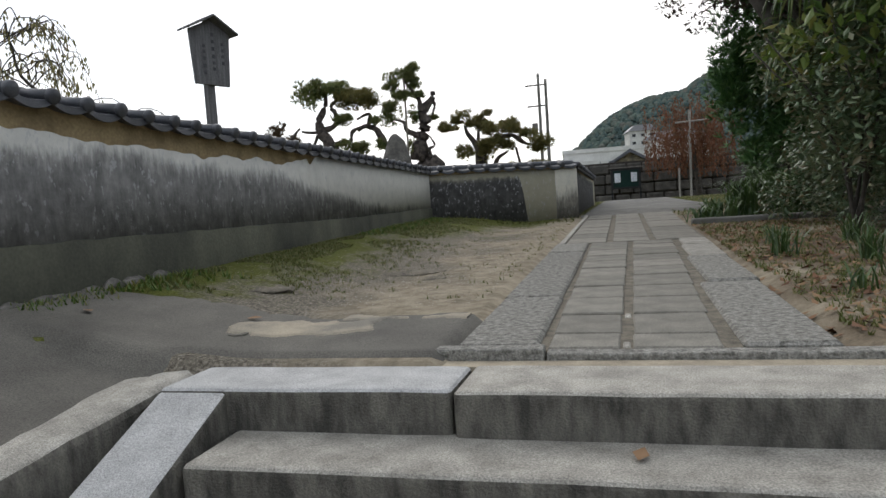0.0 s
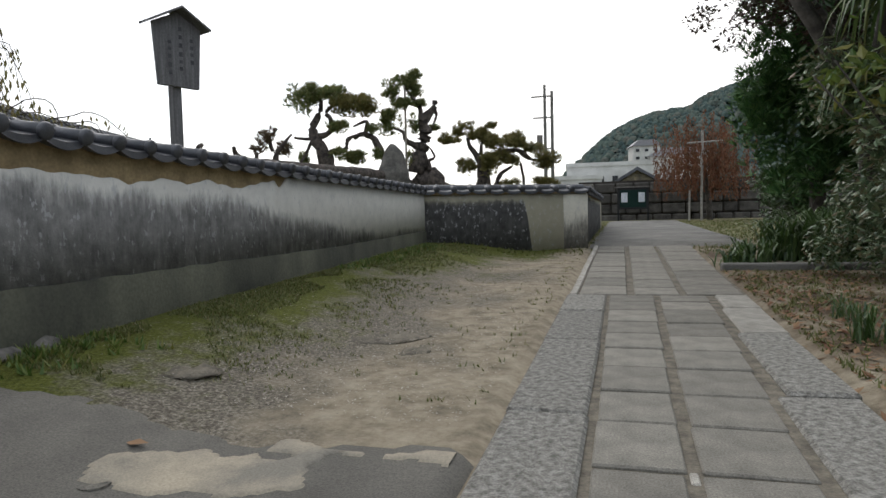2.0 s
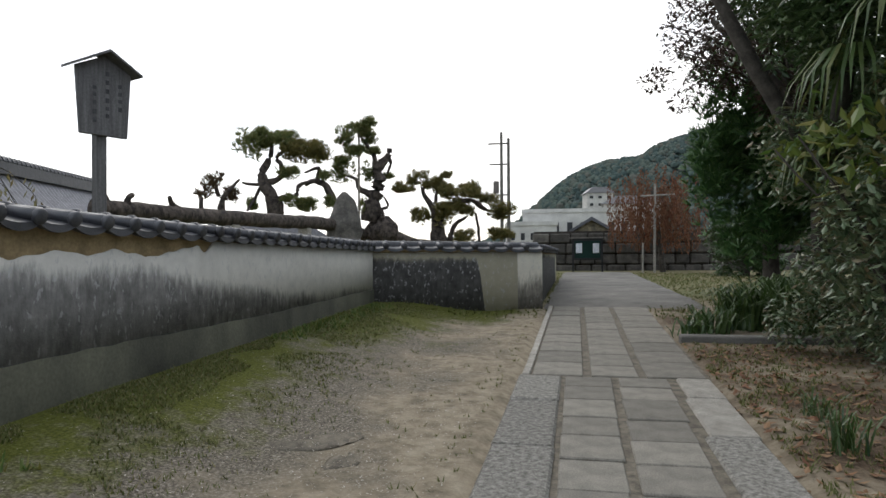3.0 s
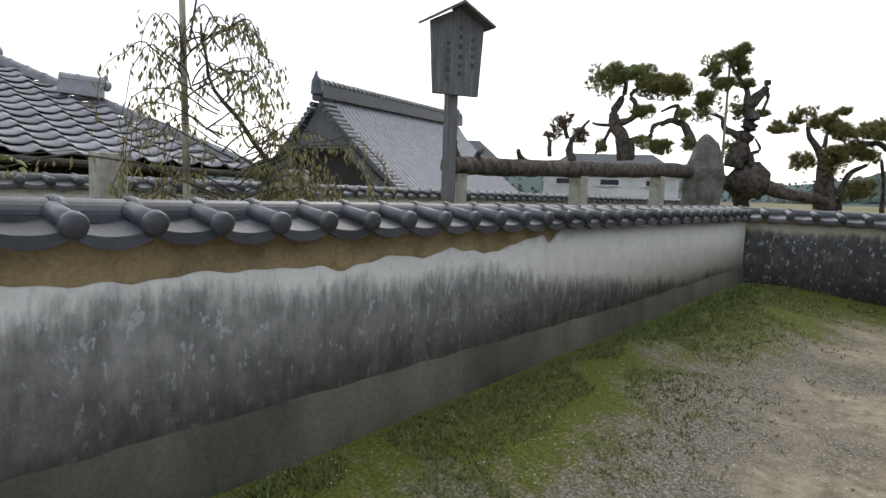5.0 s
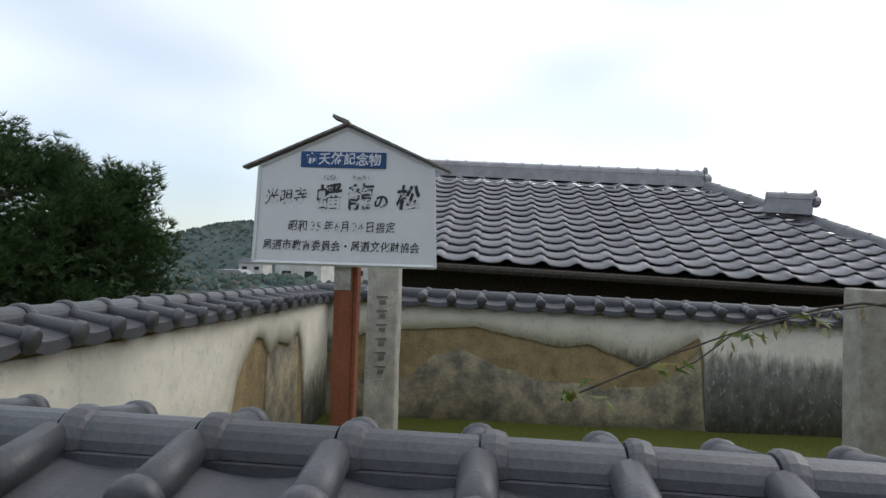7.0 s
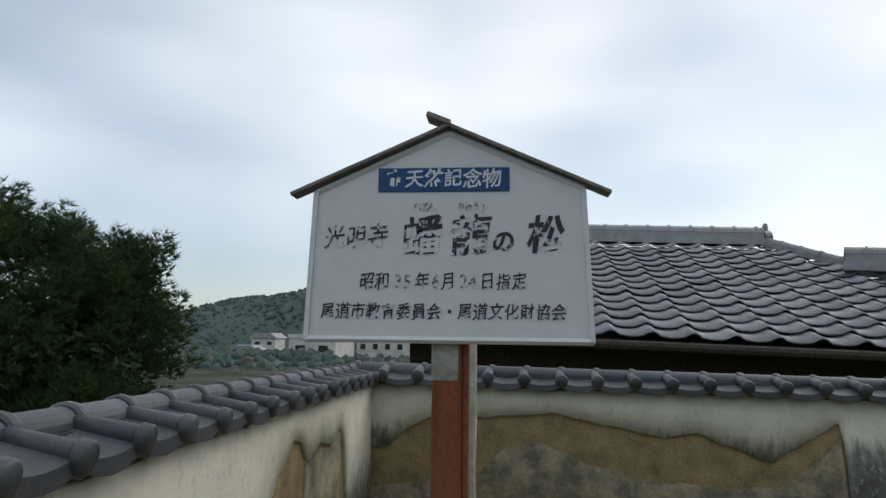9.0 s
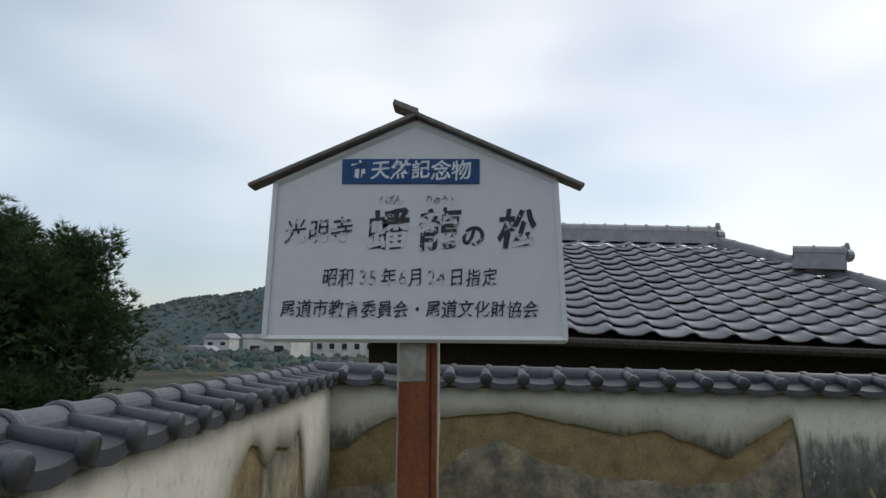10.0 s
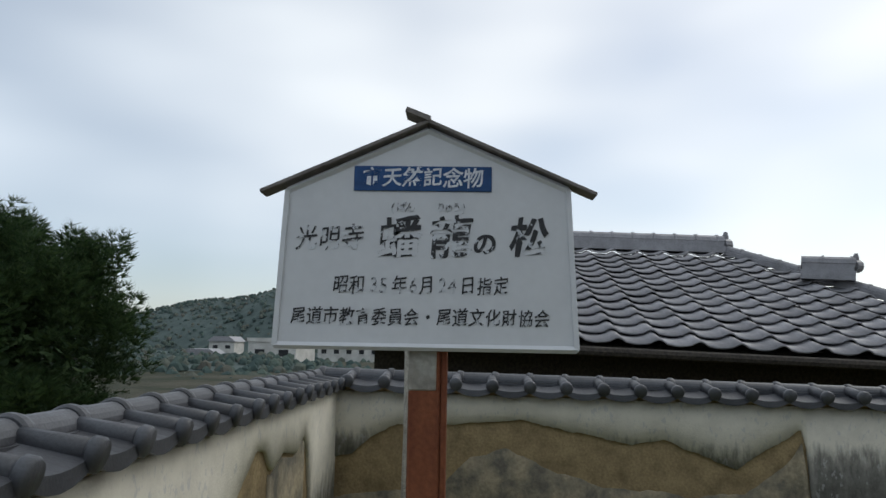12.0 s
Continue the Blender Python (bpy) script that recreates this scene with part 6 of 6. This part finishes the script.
for k, (x, y, r, h) in enumerate(((5.2, 10.5, 1.9, 5.6), (5.5, 6.5, 1.9, 5.4), (5.6, 2.8, 1.8, 5.0), (6.0, 15.0, 2.2, 6.0), (7.5, 20.0, 2.4, 6.5), (4.5, 12.3, 1.6, 5.2), (5.0, 24.5, 1.2, 2.6))):
    t = holder("evergreen_tree", pose(x, y, 0.2), label="dark dense evergreen tree behind the bed" if h > 3 else "low dark evergreen bush before the stone wall", category="tree")
    limb(t, [(0, 0, -0.1), (0.1, 0, h * 0.4), (0, 0.1, h * 0.8)], 0.17, 0.06, M_LIMB, "trunk", 120 + k)
    leaves("foliage", [(0, 0, h * 0.62, r, r, h * 0.38), (0, 0, h * 0.3, r * 1.05, r * 1.05, h * 0.32)], 7000, 0.17, M_LEAF, t, 130 + k, hollow=0.2)

cherry = holder("weeping_cherry", pose(2.6, 28.4, 0.4), label="weeping tree with russet autumn leaves before the stone wall", category="tree")
limb(cherry, [(0.4, 0, -0.1), (0.3, 0, 1.6), (0.1, 0, 3.3)], 0.12, 0.05, M_LIMB, "trunk", 140)
rg = random.Random(9)
vs, fs = [], []
for k in range(150):
    a, r, zt = rg.uniform(0, 6.3), rg.uniform(0.3, 1.9), rg.uniform(2.6, 4.4)
    x, y = 0.2 + r * math.cos(a), r * math.sin(a)
    z = zt - 0.35 * r
    low = rg.uniform(0.8, 2.0)
    while z > low:
        for _ in range(3):
            q = Vector((x + rg.uniform(-0.07, 0.07), y + rg.uniform(-0.07, 0.07), z))
            d = Vector((rg.uniform(-0.6, 0.6), rg.uniform(-0.6, 0.6), -1)).normalized() * rg.uniform(0.1, 0.17)
            s = Vector((rg.uniform(-1, 1), rg.uniform(-1, 1), 0)).normalized() * 0.025
            i = len(vs)
            vs += [q, q + d * 0.5 + s, q + d, q + d * 0.5 - s]
            fs.append((i, i + 1, i + 2, i + 3))
        z -= 0.09
add("foliage", mesh_from("foliage", vs, fs, M_LEAF_RUST), cherry, "curtains of russet leaves")


def tuft(x, y, n_b, h, spread, mat, seed, name="grass_tuft", label="", category="plant", width=0.007, group=""):
    rg = random.Random(seed)
    vs, fs = [], []
    for _ in range(n_b):
        a, q = rg.uniform(0, 6.3), rg.uniform(0, spread)
        o = Vector((math.cos(a) * q * 0.6, math.sin(a) * q * 0.6, -0.01))
        b_ = rg.uniform(0, 6.3)
        d = Vector((math.cos(b_), math.sin(b_), 0))
        s = Vector((-d.y, d.x, 0)) * width
        hh = h * rg.uniform(0.55, 1.1)
        lean = rg.uniform(0.2, 1.15) * hh
        i = len(vs)
        m1 = o + d * lean * 0.3 + Vector((0, 0, hh * 0.6))
        m2 = o + d * lean * 0.75 + Vector((0, 0, hh * 0.95))
        vs += [o - s, o + s, m1 + s, m1 - s, m2 + s * 0.7, m2 - s * 0.7, o + d * lean * 1.25 + Vector((0, 0, hh * 0.8))]
        fs += [(i, i + 1, i + 2, i + 3), (i + 3, i + 2, i + 4, i + 5), (i + 5, i + 4, i + 6)]
    ob = add(name, mesh_from(name, vs, fs, mat), None)
    ob.matrix_basis = pose(x, y, ground_z(x, y))
    return tagged(ob, label, category, group)


for k, (x, y, n_b, h) in enumerate(((1.15, 5.9, 46, 0.24), (1.6, 5.5, 60, 0.26), (1.5, 4.7, 40, 0.2), (1.85, 6.7, 50, 0.24), (1.25, 6.6, 26, 0.18), (1.15, 4.2, 24, 0.16))):
    tuft(x, y, n_b, h, 0.16, M_STRAP, 200 + k, "bulb_plant", "clump of upright narrow bulb leaves in leaf litter", width=0.006, group="bulb plants in the bed")
for k, (x, y, n_b, h) in enumerate(((1.75, 10.7, 90, 0.55), (2.2, 10.5, 110, 0.65), (2.6, 10.9, 100, 0.6), (2.4, 11.6, 90, 0.6), (1.3, 10.3, 40, 0.3), (1.1, 10.0, 26, 0.2))):
    tuft(x, y, n_b * 2, h, 0.5, M_STRAP, 220 + k, "strap_leaved_plant", "clump of arching strap leaves behind the garden kerb", width=0.014, group="strap-leaved plants behind the kerb")


def scatter(name, label, category, count, place, size, mat, seed, blades=4, kind_flat=False):
    """Many tiny plants or fallen leaves as one sheet of stuff."""
    rg = random.Random(seed)
    vs, fs = [], []
    k = 0
    while k < count:
        x, y = place(rg)
        k += 1
        z = ground_z(x, y)
        if kind_flat:
            a = rg.uniform(0, 6.3)
            d, s = Vector((math.cos(a), math.sin(a), rg.uniform(-0.1, 0.3))), Vector((-math.sin(a), math.cos(a), rg.uniform(-0.2, 0.2)))
            q = Vector((x, y, z + 0.012))
            w = size * rg.uniform(0.5, 1.2)
            i = len(vs)
            vs += [q - d * w, q + s * w * 0.5, q + d * w + Vector((0, 0, w * 0.3)), q - s * w * 0.5]
            fs += [(i, i + 1, i + 2), (i, i + 2, i + 3)]
            continue
        for _ in range(blades):
            a = rg.uniform(0, 6.3)
            d = Vector((math.cos(a), math.sin(a), 0))
            s = Vector((-d.y, d.x, 0)) * size * 0.13
            h = size * rg.uniform(0.5, 1.2)
            q = Vector((x + rg.uniform(-0.02, 0.02), y + rg.uniform(-0.02, 0.02), z - 0.004))
            i = len(vs)
            vs += [q - s, q + s, q + d * h * rg.uniform(0.3, 1.0) + Vector((0, 0, h * 0.8))]
            fs.append((i, i + 1, i + 2))
    ob = add(name, mesh_from(name, vs, fs, mat), None)
    return tagged(ob, label, category, kind="stuff")


def wall_foot(rg):
    while True:
        x, y = -3.2 + abs(rg.gauss(0, 0.55)), rg.uniform(4.0, 11.6)
        if noise.noise((x * 1.3, y * 1.3, 4)) > -0.15:
            return x, y


scatter("grass", "short sparse grass and moss at the foot of the wall", "grass", 7000, wall_foot, 0.035, M_GRASS, 1)
scatter("weeds", "small leafy weeds along the wall", "weeds", 420, lambda r: (-3.14 + abs(r.gauss(0, 0.16)), r.choice((r.uniform(8.0, 11.3), r.uniform(8.0, 11.3), r.uniform(3.1, 4.6)))), 0.07, M_LEAF_FRESH, 2, 6)
scatter("grass", "sparse grass beside the path stones", "grass", 80, lambda r: (-0.8 - abs(r.gauss(0, 0.22)), r.uniform(4.4, 12.5)), 0.04, M_GRASS, 3)
scatter("grass", "yellowing turf beyond the path's end", "grass", 7000, lambda r: (r.uniform(-3.0, 5.0), r.uniform(11.5, 27)), 0.07, M_GRASS, 4)
scatter("fallen_leaves", "brown fallen leaves on the planting bed", "leaves", 1500, lambda r: (0.8 + abs(r.gauss(0.6, 0.8)), r.uniform(3.2, 9.4)), 0.035, M_LITTER, 5, kind_flat=True)
scatter("grass", "sparse grass in the planting bed", "grass", 1600, lambda r: (0.85 + abs(r.gauss(0.5, 0.7)), r.uniform(3.3, 9.5)), 0.05, M_GRASS, 6)
M_PEBBLE = leaf_material("gravel_grains", [(0.2, 0.17, 0.13), (0.3, 0.27, 0.21), (0.4, 0.36, 0.3), (0.48, 0.45, 0.4)], 0.9, 0.2, 0.0)
scatter("gravel", "loose grit on the trodden earth", "gravel", 9000, lambda r: (-0.85 - abs(r.gauss(0, 1.0)), r.uniform(4.1, 11.5)), 0.008, M_PEBBLE, 7, kind_flat=True)
rg = random.Random(2)
for k, (x, y) in enumerate(((-1.95, 3.55), (-0.3, 2.72), (-2.7, 3.2), (1.0, 3.6), (1.3, 4.0))):
    a = k * 1.3
    me = mesh_from("fallen_leaf", [(-0.05, 0, 0.008), (-0.01, 0.025, 0.016), (0.05, 0, 0.012), (-0.01, -0.025, 0.01)], [(0, 1, 2), (0, 2, 3)], M_LITTER)
    ob = new("fallen_leaf", me)
    ob.matrix_basis = pose(x, y, (ground_z(x, y) + 0.025) if k != 1 else -0.152, 0, 0, 60 * a)
    if k == 1:
        ob.location = (0.0, 2.42, -0.155)
    tagged(ob, "single dry brown fallen leaf on the stone", "leaf")
for k in range(9):
    y = 2.75 + 0.19 * k + rg.uniform(-0.05, 0.05)
    bm = bmesh.new()
    bmesh.ops.create_icosphere(bm, subdivisions=2, radius=1.0)
    sx_, sy_, sz_ = rg.uniform(0.03, 0.06), rg.uniform(0.05, 0.11), rg.uniform(0.03, 0.06)
    for v in bm.verts:
        v.co = Vector((v.co.x * sx_, v.co.y * sy_, v.co.z * sz_)) + noise.noise_vector(v.co * 2 + Vector((k, 0, 0))) * 0.012
    st = part("edging_stone", bm, M_ROCK, None, at=pose(-3.17 + rg.uniform(0, 0.05), y, ground_z(-3.15, y) + 0.01))
    tagged(st, "small rough stone along the foot of the wall", "stone", "stones along the foot of the wall")

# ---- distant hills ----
# aerial haze is mixed into both base colours, paler and bluer than real woods
M_HILL_HAZED = material("hazed_hillside", (0.085, 0.112, 0.105), (0.056, 0.078, 0.074), 0.16, 9, 1.0, 0.0, 1.5, (0.35, 0.65))
M_CROWNS_HAZED = leaf_material("hazed_tree_crowns", [(0.05, 0.074, 0.07), (0.07, 0.098, 0.088), (0.092, 0.12, 0.1), (0.115, 0.112, 0.094)], 1.0, 0.1, 0.0)


def hill(name, centre, turn, length, depth, profile, label, crowns, seed):
    """A wooded ridge with lumpy tree crowns; profile gives its height along the run."""
    rg = random.Random(seed)
    bm = bmesh.new()
    grid = []
    nu, nv = 60, 14
    for i in range(nu + 1):
        row = []
        for j in range(nv + 1):
            u, v = i / nu, j / nv
            z = profile(u) * math.sin(math.pi * 0.5 * min(1, v * 1.6)) * (1.0 if v < 0.62 else 1 - (v - 0.62) * 1.2)
            p = Vector(((u - 0.5) * length, (v - 0.5) * depth, z))
            p.z += 0.06 * profile(u) * noise.noise(p * 0.03)
            row.append(bm.verts.new(p))
        grid.append(row)
    for a, c in zip(grid, grid[1:]):
        for j in range(nv):
            bm.faces.new((a[j], c[j], c[j + 1], a[j + 1]))
    ob = part(name, bm, M_HILL_HAZED, None, smooth=True, at=pose(*centre, 0, 0, turn))
    tagged(ob, label, "hill", kind="structure")
    vs, fs = [], []
    for _ in range(crowns):
        u, v = rg.random(), rg.uniform(0.05, 0.66)
        z = profile(u) * math.sin(math.pi * 0.5 * min(1, v * 1.6))
        o = Vector(((u - 0.5) * length, (v - 0.5) * depth, z))
        r = rg.uniform(0.007, 0.02) * depth * 0.5
        i = len(vs)
        ring = 6
        for q in range(2):
            for k in range(ring):
                a = 2 * math.pi * (k + 0.5 * q) / ring
                rr = r * (1.0 if q == 0 else 0.75) * rg.uniform(0.75, 1.2)
                vs.append(o + Vector((math.cos(a) * rr, math.sin(a) * rr, r * (0.2 + 0.8 * q) * rg.uniform(0.8, 1.2))))
        vs.append(o + Vector((0, 0, r * 1.5)))
        for k in range(ring):
            fs += [(i + k, i + (k + 1) % ring, i + ring + k), (i + (k + 1) % ring, i + ring + (k + 1) % ring, i + ring + k), (i + ring + k, i + ring + (k + 1) % ring, i + 2 * ring)]
    w = tagged(add("woods", mesh_from("woods", vs, fs, M_CROWNS_HAZED), None), "mixed woods covering the hillside", "woods", kind="stuff")
    w.matrix_basis = ob.matrix_basis.copy()
    return ob


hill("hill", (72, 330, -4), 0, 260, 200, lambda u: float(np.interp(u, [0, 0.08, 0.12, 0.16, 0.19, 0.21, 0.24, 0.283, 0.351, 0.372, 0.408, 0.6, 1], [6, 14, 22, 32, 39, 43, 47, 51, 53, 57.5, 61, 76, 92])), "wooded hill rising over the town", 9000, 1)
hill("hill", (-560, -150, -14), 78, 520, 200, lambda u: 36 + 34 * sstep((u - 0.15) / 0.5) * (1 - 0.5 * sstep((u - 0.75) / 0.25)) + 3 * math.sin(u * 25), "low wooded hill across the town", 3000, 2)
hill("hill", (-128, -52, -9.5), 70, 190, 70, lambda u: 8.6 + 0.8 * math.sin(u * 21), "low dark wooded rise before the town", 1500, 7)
hill("hill", (-44, -19, -1.0), 66, 62, 40, lambda u: 1.25 + 0.25 * math.sin(u * 23), "low bushy bank beyond the garden", 2500, 8)
hill("hill", (-350, 620, -14), 30, 900, 200, lambda u: 20 + 14 * math.sin(u * 9) ** 2, "far low wooded hills", 1500, 3)
hill("hill", (500, 120, -14), -80, 700, 200, lambda u: 60 + 20 * math.sin(u * 7), "wooded hill behind the trees", 600, 4)
hill("hill", (60, -420, -14), 180, 900, 200, lambda u: 30 + 10 * math.sin(u * 7), "wooded hill behind the steps", 600, 5)
